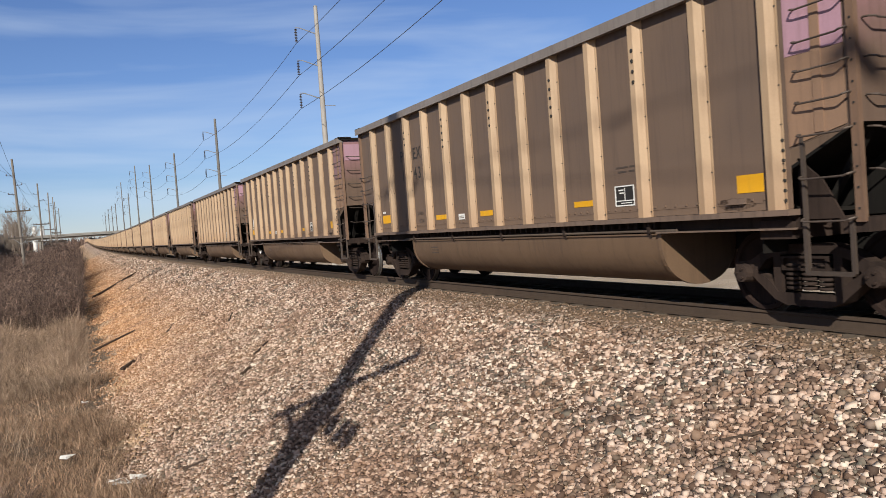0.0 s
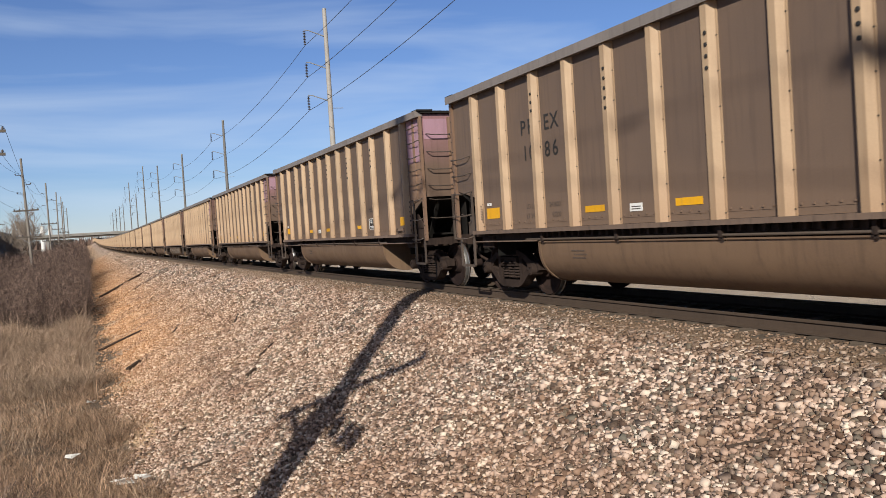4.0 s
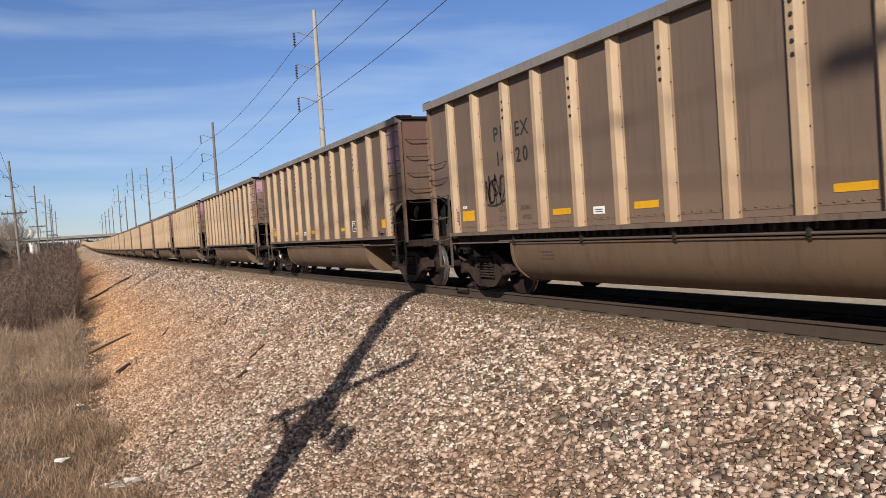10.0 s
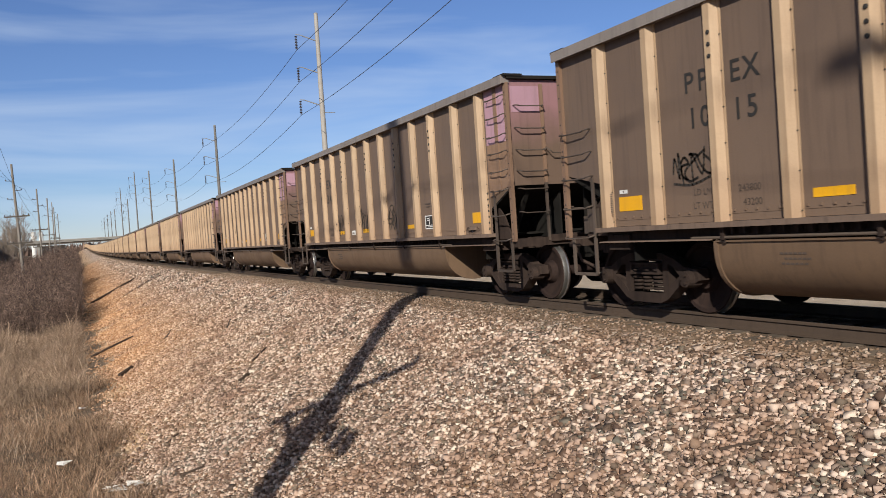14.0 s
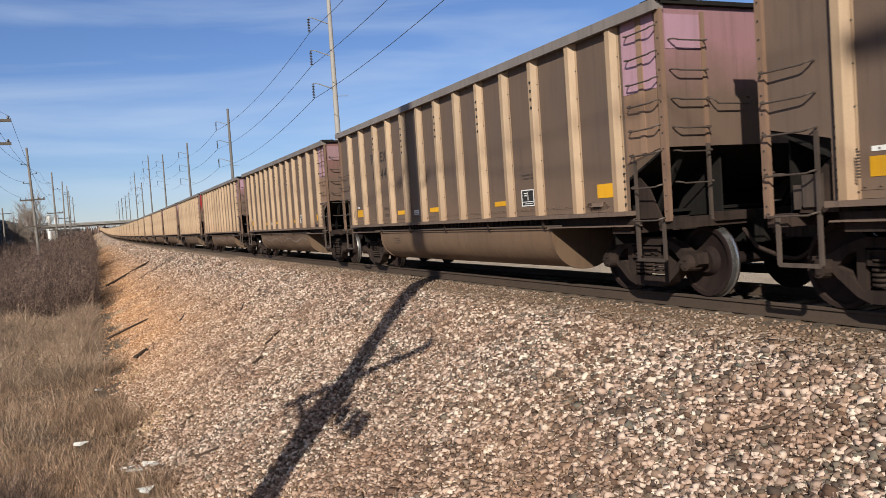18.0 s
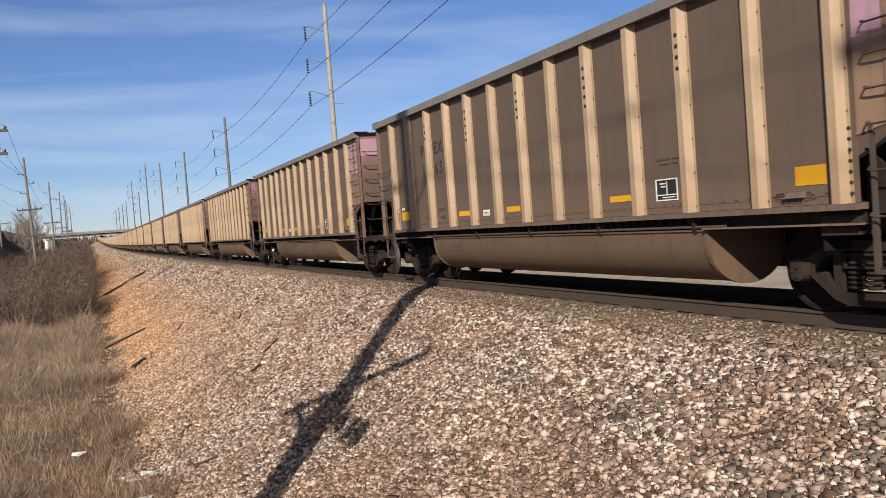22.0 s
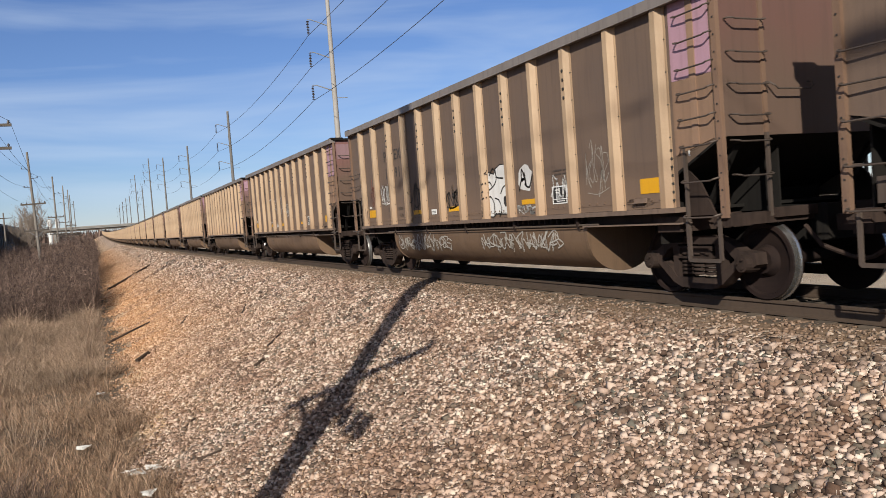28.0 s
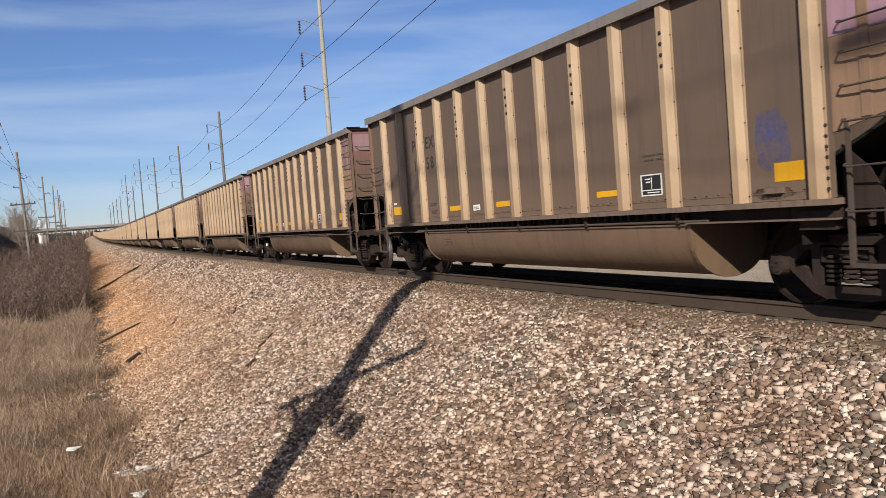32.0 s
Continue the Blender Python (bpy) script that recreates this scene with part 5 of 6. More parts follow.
def fast_mesh(name, verts, faces, m):
    """A mesh straight from arrays: verts (n, 3), faces (k, corners)."""
    me = bpy.data.meshes.new(name)
    k = faces.shape[1]
    me.vertices.add(len(verts))
    me.vertices.foreach_set("co", verts.astype(np.float32).ravel())
    me.loops.add(faces.size)
    me.loops.foreach_set("vertex_index", faces.astype(np.int32).ravel())
    me.polygons.add(len(faces))
    me.polygons.foreach_set("loop_start", np.arange(0, faces.size, k, dtype=np.int32))
    me.update(calc_edges=True)
    me.materials.append(m)
    return me


RNG = np.random.default_rng(7)
bank_x, bank_z = np.array([a for a, b in PROFILE]), np.array([b for a, b in PROFILE])
land_v = np.vectorize(land)


def ballast():
    """Angular stones lying on the near slope of the embankment."""
    parts = []
    for y0, y1, count, lo, hi in ((-14, 3.2, 11000, 0.026, 0.05), (3.2, 9, 36000, 0.016, 0.040), (9, 17, 52000, 0.014, 0.037), (17, 27, 42000, 0.018, 0.041), (27, 42, 28000, 0.026, 0.048), (42, 75, 21000, 0.034, 0.062), (75, 135, 14000, 0.055, 0.095), (135, 240, 7000, 0.08, 0.13)):
        x = -RNG.uniform(1.85, 8.35, count)
        y = RNG.uniform(y0, y1, count)
        r = RNG.uniform(lo, hi, count) * np.where(RNG.random(count) < 0.06, 1.45, 1.0)
        keep = (x > -7.55 - 0.5 * np.sin(y * 0.9) + RNG.normal(0, 0.25, count)) | (RNG.random(count) < 0.06)
        keep &= (x < -2.1 - 0.12 * np.sin(y * 2.1)) | (RNG.random(count) < 0.55)
        parts.append(np.stack([x, y, r], 1)[keep])
    # loose chips in the dirt beside the rail
    count = 8000
    parts.append(np.stack([-RNG.uniform(1.0, 2.0, count), RNG.uniform(1.5, 45, count), RNG.uniform(0.008, 0.027, count)], 1))
    a = np.concatenate(parts)
    n = len(a)
    z = land_v(a[:, 0], a[:, 1])
    cube = np.array([(-1, -1, -1), (1, -1, -1), (1, 1, -1), (-1, 1, -1), (-1, -1, 1), (1, -1, 1), (1, 1, 1), (-1, 1, 1)], float)
    v = cube[None] * RNG.uniform(0.45, 1.0, (n, 8, 3)) * RNG.uniform((0.75, 0.75, 0.5), (1.35, 1.15, 0.95), (n, 3))[:, None]
    t, p = RNG.uniform(0, 6.28, n), RNG.normal(0, 0.45, n)
    c, s = np.cos(t)[:, None], np.sin(t)[:, None]
    v = np.stack([v[..., 0] * c - v[..., 1] * s, v[..., 0] * s + v[..., 1] * c, v[..., 2]], -1)
    c, s = np.cos(p)[:, None], np.sin(p)[:, None]
    v = np.stack([v[..., 0] * c - v[..., 2] * s, v[..., 1], v[..., 0] * s + v[..., 2] * c], -1)
    v = v * a[:, 2, None, None]
    v[..., 0] += a[:, 0, None]
    v[..., 1] += a[:, 1, None]
    v[..., 2] += (z + a[:, 2] * RNG.uniform(0.15, 0.75, n))[:, None]
    quads = np.array([(0, 3, 2, 1), (4, 5, 6, 7), (0, 1, 5, 4), (1, 2, 6, 5), (2, 3, 7, 6), (3, 0, 4, 7)])
    f = (quads[None] + 8 * np.arange(n)[:, None, None]).reshape(-1, 4)
    thing("ballast", "loose grey, pink and white ballast stones on the slope", "gravel", kind="stuff", data=fast_mesh("ballast", v.reshape(-1, 3), f, M_STONE))


ballast()


def blades(x, y, h, w, lean, name, m, label, category):
    """Thin upright blades that bend, three points wide at the foot and one at the tip."""
    n = len(x)
    z = land_v(x, y)
    t = RNG.uniform(0, 6.28, n)
    d = np.stack([np.cos(t), np.sin(t)], 1) * (h * lean)[:, None]
    u = RNG.uniform(0, 6.28, n)
    side = np.stack([np.cos(u), np.sin(u)], 1) * (w / 2)[:, None]
    v = np.zeros((n, 5, 3))
    for i, (along, part_of, sign) in enumerate(((0, 1.0, -1), (0, 1.0, 1), (0.5, 0.7, -1), (0.5, 0.7, 1), (1.0, 0.0, 0))):
        v[:, i, 0] = x + d[:, 0] * along ** 1.7 + side[:, 0] * part_of * sign
        v[:, i, 1] = y + d[:, 1] * along ** 1.7 + side[:, 1] * part_of * sign
        v[:, i, 2] = z - 0.02 + h * along * (1 - 0.15 * lean * along)
    base = 5 * np.arange(n)[:, None]
    f = np.concatenate([base + np.array((0, 1, 3)), base + np.array((0, 3, 2)), base + np.array((2, 3, 4))])
    thing(name, label, category, kind="stuff", data=fast_mesh(name, v.reshape(-1, 3), f, m))


def tufts(count, x0, spread, y0, y1, lo, hi, per, m, name, label, slim=1.0):
    """Grass in tufts on the low ground beside the bank."""
    cx, cy = x0 - RNG.gamma(1.5, spread, count), RNG.uniform(y0, y1, count)
    ok = (cx > -27) & (cx < -8.25 + 0.75 * np.clip((20 - cy) / 6, 0, 1) + 0.4 * np.sin(cy * 0.7) + 0.25 * np.sin(cy * 2.3))
    cx, cy = cx[ok], cy[ok]
    x = np.repeat(cx, per) + RNG.normal(0, 0.15, len(cx) * per)
    y = np.repeat(cy, per) + RNG.normal(0, 0.15, len(cx) * per)
    size = np.repeat(RNG.uniform(lo, hi, len(cx)) * np.where(RNG.random(len(cx)) < 0.12, 1.6, 1.0), per)
    h = size * RNG.uniform(0.4, 1.2, len(x)) * (0.75 + 0.5 * np.sin(x * 1.7 + 0.6 * y) * np.sin(y * 0.55))
    blades(x, y, h, (0.0045 + 0.0004 * y) * slim, RNG.uniform(0.2, 1.5, len(x)), name, m, label, "grass")


def grass():
    tufts(900, -7.3, 2.6, -14, 7, 0.16, 0.5, 12, M_GRASS, "dry_grass", "dry straw-brown winter grass round the viewer")
    tufts(5200, -7.3, 1.9, 9, 29, 0.12, 0.42, 14, M_DULLGRASS, "matted_grass", "low matted olive-brown winter grass at the foot of the bank")
    tufts(1500, -7.6, 2.2, 12, 30, 0.22, 0.5, 9, M_GRASS, "dry_grass", "scattered dry straw-brown stems at the foot of the bank", 0.8)
    tufts(4800, -8.55, 1.9, 27, 52, 0.42, 0.9, 14, M_GRASS, "tall_grass", "tall pale straw-coloured grass before the thicket", 0.8)
    tufts(2400, -8.6, 2.6, 51, 66, 0.3, 0.8, 14, M_DULLGRASS, "matted_grass", "matted brown winter grass among the shrubs")


def thicket():
    """Shrubs with many bare twigs, taller further off."""
    xs, ys, hs, ws, spots = [], [], [], [], []
    for k in range(1300):
        cy = 51 + 233 * RNG.random() ** 1.6
        cx = -8.9 - RNG.random() ** 1.25 * (5 + 0.12 * cy)
        top = min(2.0 + 0.068 * (cy - 44), 6.8) * RNG.uniform(0.6, 1.0) * (1.0 if cx > -12.5 else 0.75)
        n = 60
        spots.append((cx, cy, top))
        xs.append(cx + RNG.normal(0, 0.30 + 0.16 * top, n))
        ys.append(cy + RNG.normal(0, 0.5 + 0.2 * top, n))
        hs.append(top * RNG.uniform(0.35, 1.0, n))
        ws.append(np.full(n, 0.008 + 0.00024 * cy))
    x = np.minimum(np.concatenate(xs), -8.6)
    # fine twigs in every direction fill the crowns
    per = 190
    c = np.repeat(np.array(spots), per, axis=0)
    m = len(c)
    q = RNG.normal(0, 1, (m, 3))
    q = q / np.linalg.norm(q, axis=1)[:, None] * RNG.random(m)[:, None] ** 0.4
    px = np.minimum(c[:, 0] + q[:, 0] * (0.45 + 0.24 * c[:, 2]), -8.65)
    py = c[:, 1] + q[:, 1] * (0.6 + 0.3 * c[:, 2])
    pz = land_v(px, py) + c[:, 2] * (0.52 + 0.46 * q[:, 2])
    d = RNG.normal(0, 1, (m, 3)) + np.array((0, 0, 0.5))
    d = d / np.linalg.norm(d, axis=1)[:, None] * RNG.uniform(0.2, 0.55, m)[:, None] * (0.6 + 0.12 * c[:, 2])[:, None]
    e = RNG.normal(0, 1, (m, 3))
    e = e / np.linalg.norm(e, axis=1)[:, None] * (0.006 + 0.00017 * py)[:, None]
    o = np.stack([px, py, pz], 1)
    tri = np.stack([o - e, o + e, o + d], 1).reshape(-1, 3)
    thing("thicket_twigs", "fine bare brown twigs of the thicket", "shrubs", kind="stuff", data=fast_mesh("thicket_twigs", tri, np.arange(3 * m).reshape(-1, 3), M_BUSH))
    blades(x, np.concatenate(ys), np.concatenate(hs), np.concatenate(ws), RNG.uniform(0.1, 0.55, len(x)), "thicket", M_BUSH, "dense thicket of bare dark brown shrubs", "shrubs")


def near_briar():
    x = np.concatenate([-10.2 + RNG.normal(0, 0.45, 520), -12.5 + RNG.normal(0, 1.0, 600)])
    y = np.concatenate([15.0 + RNG.normal(0, 0.6, 520), 33 + RNG.normal(0, 2.5, 600)])
    blades(x, y, RNG.uniform(0.3, 0.95, len(x)), np.full(len(x), 0.012), RNG.uniform(0.3, 1.3, len(x)), "briar", M_BUSH, "dark bare briar stems in the grass", "weeds")
    x, y = -10.2 + RNG.normal(0, 0.45, 110), 20.5 + RNG.normal(0, 1.9, 110)
    blades(x, y, RNG.uniform(0.6, 1.2, 110), np.full(110, 0.008), RNG.uniform(0.3, 0.8, 110), "weeds", M_STALK, "tall thin pale weed stalks leaning in the grass", "weeds")


grass()
thicket()
near_briar()


def bare_tree(x, y, height, seed, name="bare_tree", label="leafless grey-brown tree behind the thicket"):
    rng = random.Random(seed)
    root = thing(name, label, "tree", at=pose(x, y, land(x, y)))
    trunk, crown = Shape(), Shape()
    trunk.tube([(0, 0, -0.2), (0.1, 0, height * 0.15), (0.05, 0.1, height * 0.32)], height * 0.022, 8, height * 0.015)

    def branch(p, d, length, r, depth):
        pts, q = [p], p
        for i in range(3):
            d = (d + Vector((rng.uniform(-0.25, 0.25), rng.uniform(-0.25, 0.25), rng.uniform(-0.05, 0.2)))).normalized()
            q = q + d * length / 3
            pts.append(q)
        crown.tube(pts, r, 4, r * 0.5)
        if depth:
            for i in range(5):
                a = pts[rng.choice((1, 2, 2, 3, 3))]
                nd = (d + Vector((rng.uniform(-1, 1), rng.uniform(-1, 1), rng.uniform(-0.3, 0.7))) * 0.9).normalized()
                branch(a, nd, length * rng.uniform(0.5, 0.78), r * 0.6, depth - 1)
    for i in range(6):
        a = 2 * math.pi * i / 6 + rng.uniform(-0.4, 0.4)
        branch(Vector((0.05, 0.1, height * rng.uniform(0.2, 0.33))), Vector((math.cos(a) * 0.55, math.sin(a) * 0.55, 0.9)).normalized(), height * 0.36, height * 0.010, 3)
    part("trunk", trunk.mesh("trunk", M_TWIG), root)
    part("crown", crown.mesh("crown", M_TWIG), root, "bare branches")


bare_tree(-18.8, 182, 13.0, 3)
bare_tree(-22.5, 196, 10.5, 8)
bare_tree(-27.0, 262, 13.0, 5)
bare_tree(-20.6, 176, 9.5, 12)

# ---- the transmission line behind the train ----
LINE_X = 12.14
TALL = ((11.0, 25.05), (69.5, 21.0), (127.9, 19.7), (185.9, 20.7), (250.3, 24.3), (311.2, 29.8), (363.0, 23.2), (414.0, 31.7), (490.0, 25.7), (545.0, 27.0), (610.0, 28.0), (680.0, 28.5))
ARM_Z = (2.40, 5.20, 8.05)


def tall_pole(y, top):
    foot = land(LINE_X, y)
    far = y > 300
    root = thing("transmission_pole", "tall pale wooden transmission pole with three davit arms", "power pole", "poles of the transmission line", at=pose(LINE_X, y, foot))
    h = top - foot
    part("shaft", Shape().tube([(0, 0, -0.3), (0.0, 0, h * 0.5), (0, 0, h)], 0.30, 12, 0.17).mesh("shaft", M_PALEPOLE if y < 75 else M_GREYPOLE, smooth=True), root)
    part("cap", Shape().lathe([(h - 0.02, 0.18), (h + 0.05, 0.19), (h + 0.12, 0.08)], "z", (0, 0, 0), 10).mesh("cap", M_GALV), root)
    for d in ARM_Z:
        z = h - d
        arm = Shape().tube([(0, 0, z), (-0.7, 0, z + 0.22), (-1.55, 0, z + 0.50), (-1.95, 0, z + 0.52)], 0.055, 6, 0.035).mesh("arm", M_GALV)
        part("arm", arm, root, "curved steel davit arm")
        s = Shape()
        if far:
            s.tube([(-1.92, 0, z + 0.5), (-1.92, 0, z - 0.75)], 0.09, 6)
        else:
            tops = [z + 0.42 - i * 0.135 for i in range(9)]
            s.lathe([(zz - d, r) for zz in tops for d, r in ((0.0, 0.03), (0.03, 0.125), (0.06, 0.125), (0.09, 0.03))], "z", (-1.92, 0, 0), 10)
        part("insulator", s.mesh("insulator", M_INSUL), root, "string of dark porcelain discs")
    z = h - 8.65
    part("bracket", Shape().tube([(0, 0, z), (1.15, 0, z + 0.02)], 0.03, 5).mesh("bracket", M_GALV), root)


def wire(points, r, group, label):
    """A wire that sags between its supports."""
    s = Shape()
    path = []
    for (a, b) in zip(points, points[1:]):
        a, b = Vector(a), Vector(b)
        sag = 0.000325 * (b - a).length ** 2
        for i in range(14):
            u = i / 14
            q = a.lerp(b, u)
            q.z -= sag * 4 * u * (1 - u)
            path.append(q)
    path.append(Vector(points[-1]))
    s.tube(path, r, 4)
    thing("power_wire", label, "wire", group, data=s.mesh("power_wire", M_WIRE))


for y, top in TALL:
    tall_pole(y, top)
for d in ARM_Z:
    wire([(LINE_X - 1.92, -48.0, 20.4 - d - 0.8)] + [(LINE_X - 1.92, y, top - d - 0.82) for y, top in TALL], 0.021, "wires of the transmission line", "black high-voltage wire sagging between tall poles")

# ---- the distribution line on the near side ----
NEAR_X = -14.0
SHORT = ((1.73, 14.6, -0.55), (52.0, 11.6, 0.0), (103.0, 12.0, -1.6), (159.0, 13.4, -0.4), (206.0, 14.8, 0.6), (251.0, 16.5, 0.3), (268.0, 16.0, 0.4), (330.0, 17.0, 0.0))


def short_pole(y, top, lean):
    foot = land(NEAR_X, y)
    h = top - foot
    root = thing("utility_pole", "weathered wooden utility pole with two crossarms and transformers" if y < 10 else "weathered wooden utility pole with two crossarms", "power pole", "poles of the distribution line", at=pose(NEAR_X + (0.17 if y < 10 else 0.0), y, foot, 0, lean, 0))
    # the near pole is out of view; its girth is fitted to its shadow
    thick = 1.8 if y < 10 else 1.0
    part("shaft", Shape().tube([(0, 0, -0.3), (0, 0, h * 0.5), (0, 0, h)], 0.19 * thick, 12, 0.12 * thick).mesh("shaft", M_POLE, smooth=True), root)
    base = (6.25 if y < 10 else 8.25 if y < 60 else 6.1) - foot + rise(y) * 0.9
    for z, reach in ((base, 1.95 if y < 60 else 1.3), (base - (1.3 if y < 60 else 3.0), 1.85 if y < 60 else 1.3))[:1 if y < 10 else 2]:
        part("crossarm", Shape().box(-reach * (0.76 if y < 10 else 1.0), reach * (0.95 if y < 10 else 1.0), -0.20, -0.07, z - 0.08, z + 0.08).mesh("crossarm", M_POLEDARK), root)
        for sx in (-1, 1):
            part("arm_brace", Shape().tube([(sx * reach * 0.6, -0.15, z - 0.06), (0, -0.15, z - (1.35 if y < 10 else 0.75))], 0.085 if y < 10 and sx < 0 else 0.022, 5).mesh("arm_brace", M_GALV), root)
            for f in (1.0, 0.55):
                part("pin_insulator", Shape().lathe([(z + 0.06, 0.02), (z + 0.12, 0.075), (z + 0.22, 0.06), (z + 0.26, 0.02)], "z", (sx * reach * f * (0.64 if y < 10 and sx < 0 else 0.92), -0.145, 0), 8).mesh("pin_insulator", M_INSUL), root)
    if y < 10:
        # two transformers, then three cylinders added to cast a diagonal fitting's shadow
        for dx, low in ((-0.30, -0.95), (0.28, -1.05), (0.62, -1.40), (0.98, -1.72), (1.28, -1.95)):
            part("transformer", Shape().lathe([(base + low - 0.05, 0.05), (base + low, 0.15 if dx < 0.5 else 0.11), (base + low + (0.55 if dx < 0.5 else 0.36), 0.15 if dx < 0.5 else 0.11), (base + low + (0.66 if dx < 0.5 else 0.48), 0.05)], "z", (dx, 0.0, 0), 16).mesh("transformer", M_GALV, smooth=True), root, "grey cylindrical fitting that shapes the pole's shadow")
    for k, d in enumerate((1.9, 3.0, 4.0)):
        sx = (-1, 1, -1)[k]
        part("side_bracket", Shape().tube([(0, 0, h - d), (sx * 0.75, 0, h - d + 0.05)], 0.035, 5).lathe([(h - d + 0.05, 0.03), (h - d + 0.12, 0.07), (h - d + 0.22, 0.05)], "z", (sx * 0.72, 0, 0), 8).mesh("side_bracket", M_INSUL), root)


for y, top, lean in SHORT:
    short_pole(y, top, lean)
# the first wire's unseen end is raised to carry the added shadow casters
for k, (d, sx) in enumerate(((1.9, -1), (3.0, 1), (4.0, -1))):
    wire([(NEAR_X + sx * 0.72, -50.0, 17.8 if k == 0 else 14.0 - d)] + [(NEAR_X + sx * 0.72, y, top - d + 0.2) for y, top, lean in SHORT], 0.012, "wires of the distribution line", "thin dark distribution wire")
for reach in (-1, 1):
    wire([(NEAR_X + reach * 1.87, -50.0, 6.5)] + [(NEAR_X + reach * (1.87 if y < 60 else 1.25), y, (6.5 if y < 10 else 8.5 if y < 60 else 6.35) + rise(y) * 0.9) for y, top, lean in SHORT], 0.012, "wires of the distribution line", "thin dark distribution wire")

# unseen bodies added to cast two soft dark smudges on the passing cars
for y, z, length, r, label in ((-11.2, 13.36, 0.58, 0.125, "unseen dark body added on the wire to shade the train"), (-7.5, 13.23, 0.36, 0.032, "small unseen dark body added on the wire to shade the train")):
    s = Shape().lathe([(-length / 2 - 0.08, r * 0.3), (-length / 2, r * 0.9), (-length / 4, r), (length / 4, r), (length / 2, r * 0.9), (length / 2 + 0.08, r * 0.3)], "y", (0, 0, 0), 14)
    thing("splice_case", label, "cable fitting", "splice cases", at=pose(NEAR_X - 0.72, y, z), data=s.mesh("splice_case", M_INSUL, smooth=True))

# ---- far off ----
bridge = thing("road_bridge", "pale concrete road overpass across the railway", "bridge")
BY = 480.0
part("deck", Shape().box(-150, 150, BY, BY + 11, 8.9, 9.5).mesh("deck", M_CONC), bridge, "pale concrete deck")
part("girder", Shape().box(-150, 150, BY + 0.8, BY + 1.4, 7.9, 8.9).mesh("girder", M_POLEDARK), bridge, "dark steel girder")
part("parapet", Shape().box(-150, 150, BY - 0.15, BY + 0.15, 9.5, 10.3).mesh("parapet", M_CONC), bridge)
for x in (-62, -44, -27, 22, 40, 58):
    part("pier", Shape().box(x - 0.6, x + 0.6, BY + 2, BY + 9, -3, 8.6).mesh("pier", M_CONC), bridge)
for x0, x1 in ((-150, -78), (74, 150)):
    part("abutment", Shape().box(x0, x1, BY + 1.5, BY + 10, -3, 8.55).mesh("abutment", M_CONC), bridge)
part("retaining_wall", Shape().box(-27, -14, BY + 9, BY + 10, -3, 7.4).mesh("retaining_wall", M_CONC), bridge, "pale wall under the deck")

for x in (-31.2, -27.0):
    tank = thing("storage_tank", "white cylindrical storage tank beyond the bridge", "tank", "white tanks", at=pose(x, 530, land(x, 530)))
    part("shell", Shape().lathe([(-0.3, 1.15), (16.0, 1.15)], "z", (0, 0, 0), 20).mesh("shell", M_WHITE, smooth=True), tank)
    part("roof", Shape().lathe([(16.0, 1.2), (16.6, 0.2)], "z", (0, 0, 0), 20).mesh("roof", M_CONC, smooth=True), tank)

shed = thing("warehouse", "long dark blue metal warehouse with a flat roof", "warehouse")
part("wall", Shape().box(-70, -26, 110, 250, -3.3, 6.1).mesh("wall", M_WARE), shed, "dark corrugated cladding")
part("roof", Shape().box(-70.4, -25.6, 109.6, 250.4, 6.1, 6.5).mesh("roof", M_WARE), shed, "dark metal roof edge")
for i in range(35):
    part("cladding_rib", cached("clad", lambda: Shape().box(0.0, 0.12, -0.2, 0.2, -3.0, 6.0).mesh("cladding_rib", M_WARE)), shed, at=pose(-26.0, 112 + i * 4.0, 0))
for i in range(7):
    part("window", cached("ware_win", lambda: Shape().box(-0.06, 0.05, -1.6, 1.6, 2.6, 4.0).mesh("window", M_GLASS)), shed, at=pose(-26.0, 122 + i * 20.0, 0))

small = thing("utility_pole", "thin wooden pole with one crossarm before the warehouse", "power pole", at=pose(-20.6, 140, land(-20.6, 140)))
part("shaft", Shape().tube([(0, 0, -0.3), (0, 0, 9.8)], 0.16, 8, 0.10).mesh("shaft", M_POLE), small)
part("crossarm", Shape().box(-1.2, 1.2, -0.16, -0.06, 8.9, 9.02).mesh("crossarm", M_POLEDARK), small)

# a far belt of leafless woods on the horizon
n = 9000
a = RNG.uniform(-0.9, 1.3, n)
dist = RNG.uniform(850, 1100, n)
blades(EYE[0] + dist * np.sin(a), dist * np.cos(a), RNG.uniform(5, 12, n), np.full(n, 2.2), RNG.uniform(0.0, 0.25, n), "far_woods", M_BUSH, "distant belt of leafless woods", "woods")

# ---- bits lying on the bank ----
def stick(a, b, r, name, label, category, m=None, bend=0.0):
    a, b = Vector(a), Vector(b)
    mid = (a + b) / 2 + Vector((0, 0, bend))
    up = Vector((0, 0, r * 0.7 + 0.03))
    s = Shape().tube([a + up, (a + mid) / 2 + up + Vector((0.02, 0, 0)), mid + up, (b + mid) / 2 + up - Vector((0.015, 0, 0)), b + up], r, 7, r * 0.7)
    thing(name, label, category, data=s.mesh(name, m or M_CHAR))


def lay(x, y, dz=0.0):
    return (x, y, land(x, y) + dz)


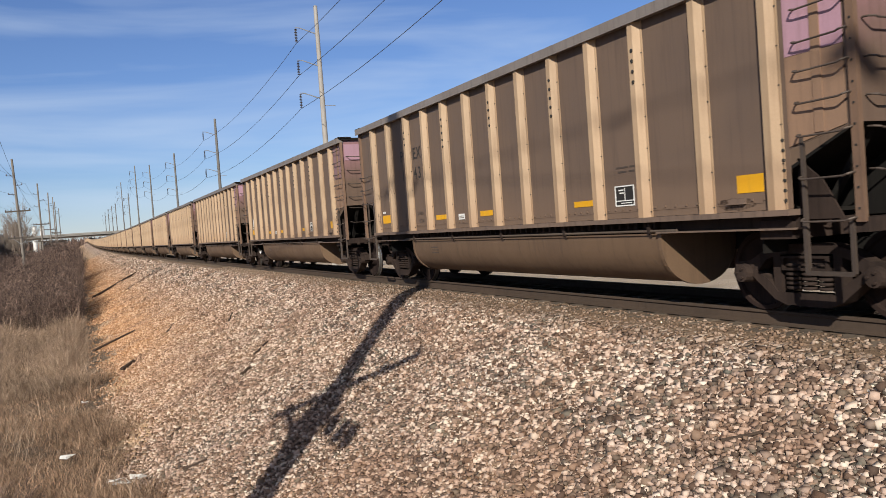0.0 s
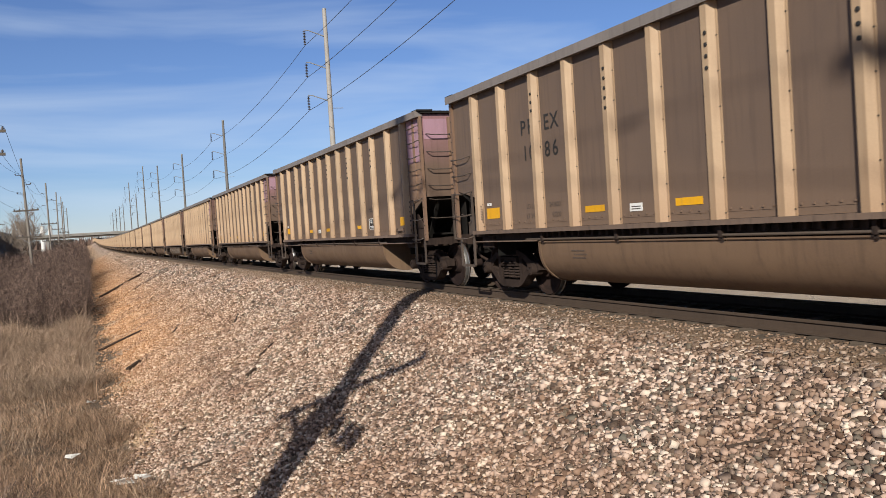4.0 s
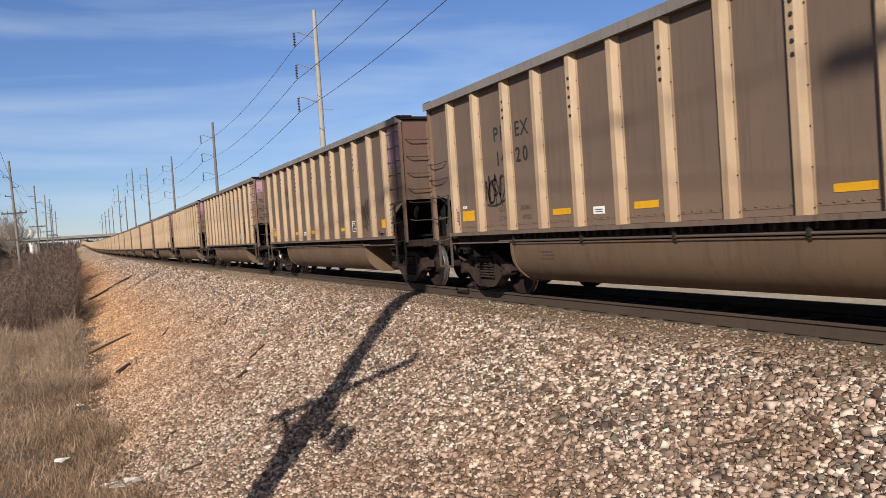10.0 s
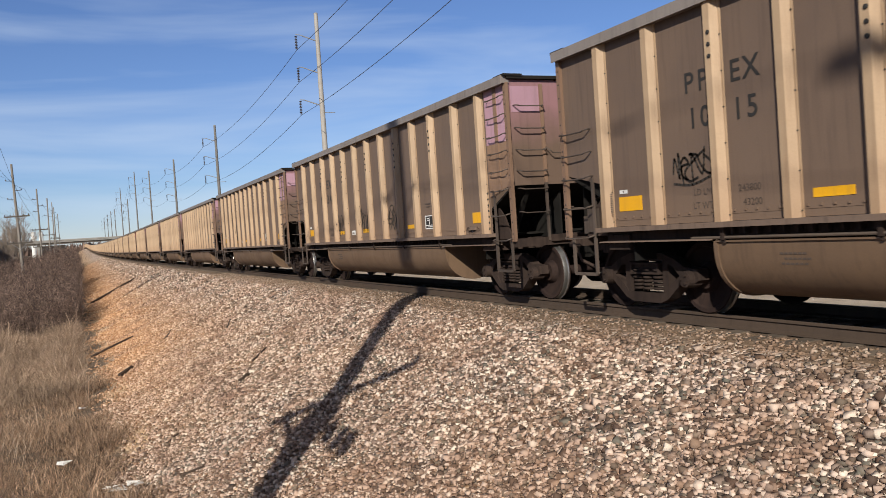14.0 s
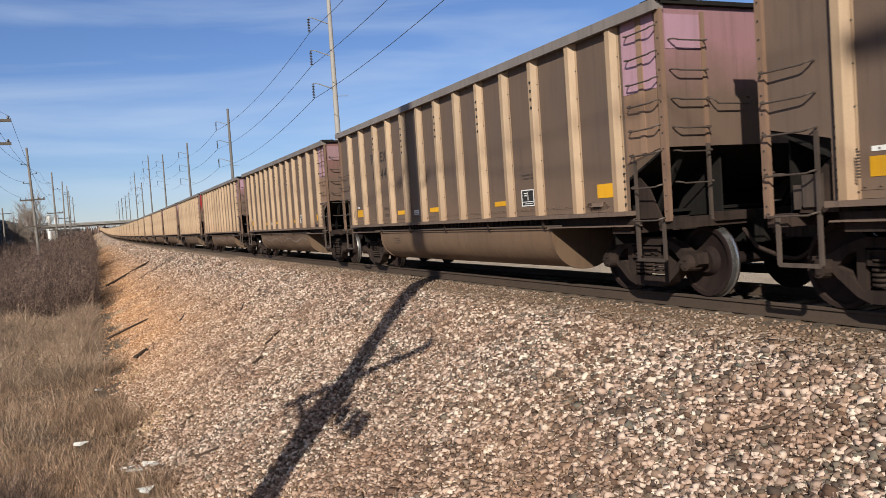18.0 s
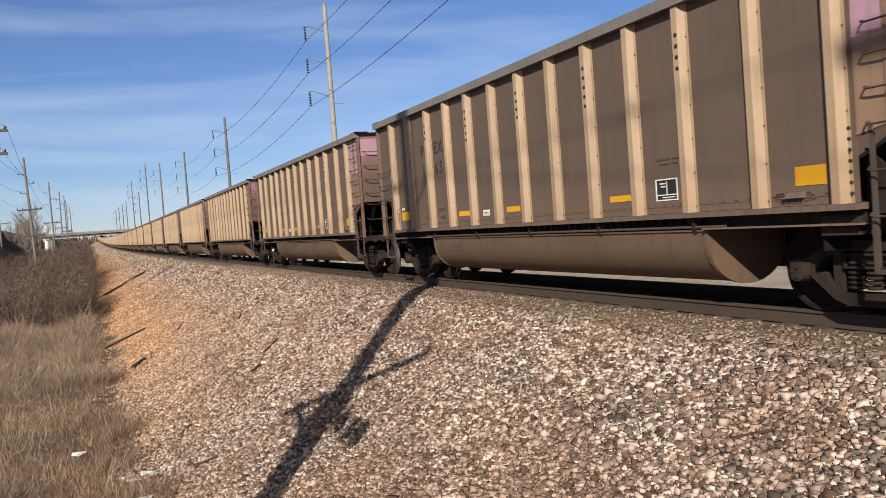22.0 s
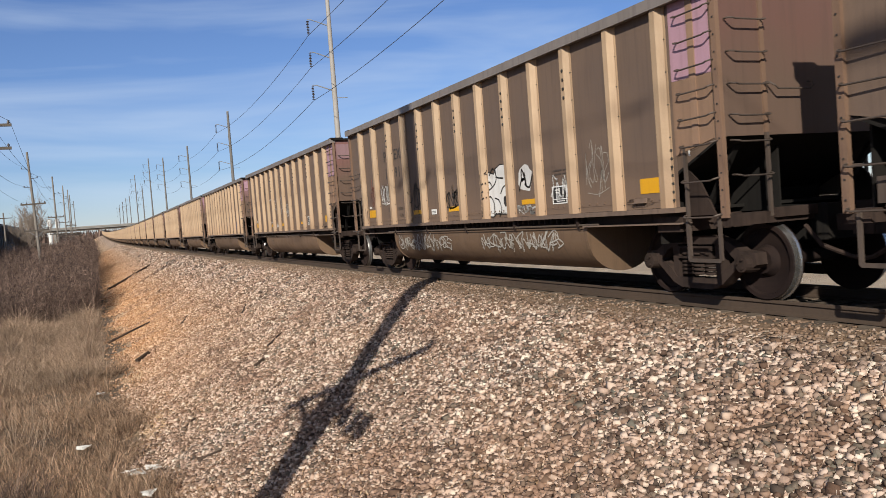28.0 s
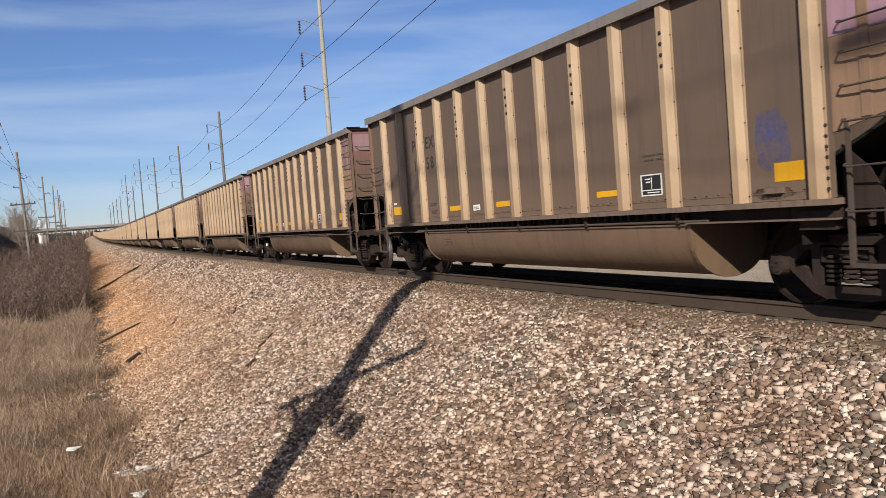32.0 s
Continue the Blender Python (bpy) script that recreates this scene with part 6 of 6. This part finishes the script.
stick(lay(-7.41, 28.2), lay(-7.0, 28.6), 0.072, "wood_chunk", "dark broken chunk of tie wood on the gravel", "wood")
stick(lay(-4.67, 20.0), lay(-4.19, 20.6), 0.032, "stick", "dark dry stick lying on the gravel", "stick")
stick(lay(-5.3, 18.3), lay(-5.07, 18.5), 0.043, "wood_chunk", "small dark wood chunk on the gravel", "wood")
stick(lay(-3.27, 5.62), lay(-3.03, 5.36), 0.020, "wood_chunk", "red-brown splinter of wood on the ballast", "wood")
stick(lay(-7.03, 14.55), lay(-6.67, 14.3), 0.025, "stick", "dark dry stick lying on the gravel", "stick")
stick(lay(-5.69, 31.1), lay(-5.3, 32.3), 0.036, "stick", "dark dry stick lying on the gravel", "stick")
stick(lay(-7.05, 17.2), lay(-6.75, 17.4), 0.025, "stick", "dark dry stick lying on the gravel", "stick")
stick(lay(-4.2, 26.5), lay(-3.9, 27.4), 0.032, "stick", "dark dry stick lying on the gravel", "stick")
stick(lay(-8.2, 35.7), lay(-6.48, 36.3), 0.05, "old_cable", "old dark cable half buried in the bank", "cable")
stick(lay(-7.61, 72.9), lay(-3.92, 77.5), 0.12, "old_cable", "old dark cable half buried in the bank", "cable")
for k, (x, y) in enumerate(((-8.05, 15.1), (-8.35, 15.3), (-8.9, 18.0), (-8.5, 24.0), (-9.6, 29.0), (-8.2, 13.6))):
    rng = random.Random(k)
    s = Shape()
    s.add([(rng.uniform(-0.16, 0.16), rng.uniform(-0.10, 0.10), rng.uniform(0.0, 0.10)) for i in range(9)], [(0, 1, 2), (2, 3, 4), (4, 5, 6), (6, 7, 8), (0, 2, 4), (1, 3, 5), (5, 7, 1)])
    if k < 2:
        s.v = [(p[0] * 1.5, p[1] * 1.1, p[2] * 1.2) for p in s.v]
    thing("paper_scrap", "crumpled white scrap of litter in the grass", "litter", "scraps of litter", at=pose(*lay(x + (0.3 if k in (0, 1, 5) else 0.0), y, 0.12)), data=s.mesh("paper_scrap", M_WHITE))

# ---- what moves ----
PACE = (0, -0.1), (1, 0.245), (2, -0.28), (3, 0.155), (4, 0.12), (5, 0.15), (6, 0.245), (7, -0.275), (8, 0.12), (9, -0.31), (10, 0.15), (11, 0.18), (12, -0.27), (13, 0.145), (14, -0.2), (15, -0.15), (16, -0.15), (17, -0.165), (18, 0.255), (19, -0.14), (20, 0.255), (21, -0.175), (22, 0.325), (23, -0.08), (24, -0.185), (25, 0.205), (26, 0.08), (27, 0), (28, -0.175), (29, 0.235), (30, -0.29), (31, -0.28), (32, 0.145)


def train_place(k, t, slack=0.0):
    """Where the middle of car k is along the track at t seconds; the train slows a little."""
    return 3.868 + 16.18 * k - 7.29 - 13.5507 * t + 0.01194 * t * t + slack


def motions():
    for k, car in enumerate(GONDOLAS):
        rows = []
        for t, slack in PACE:
            y = train_place(k, t, slack)
            tilt = math.degrees(math.atan2(rise(y + 6) - rise(y - 6), 12))
            rows.append((t, pose(0, y, (rise(y + 6) + rise(y - 6)) / 2, tilt)))
        walk(car, rows)
        if k >= DETAILED:
            continue
        # the wheels turn while the car passes close by
        near = [i / FPS for i in range(32 * FPS + 1) if 0.0 < train_place(k, i / FPS) < 34.0]
        if not near or len(near) < 3:
            continue
        for truck in [o for o in car.children if o.name.startswith("truck")]:
            for ws in [o for o in truck.children if o.name.startswith("wheelset")]:
                spot = ws.matrix_basis.translation
                rows = []
                for t in ([0.0] if near[0] > 0.01 else []) + near + ([32.0] if near[-1] < 31.99 else []):
                    u = min(max(t, near[0]), near[-1])
                    rows.append((t, pose(*spot, math.degrees((train_place(k, near[0]) - train_place(k, u)) / WHEEL_R))))
                walk(ws, rows)


motions()
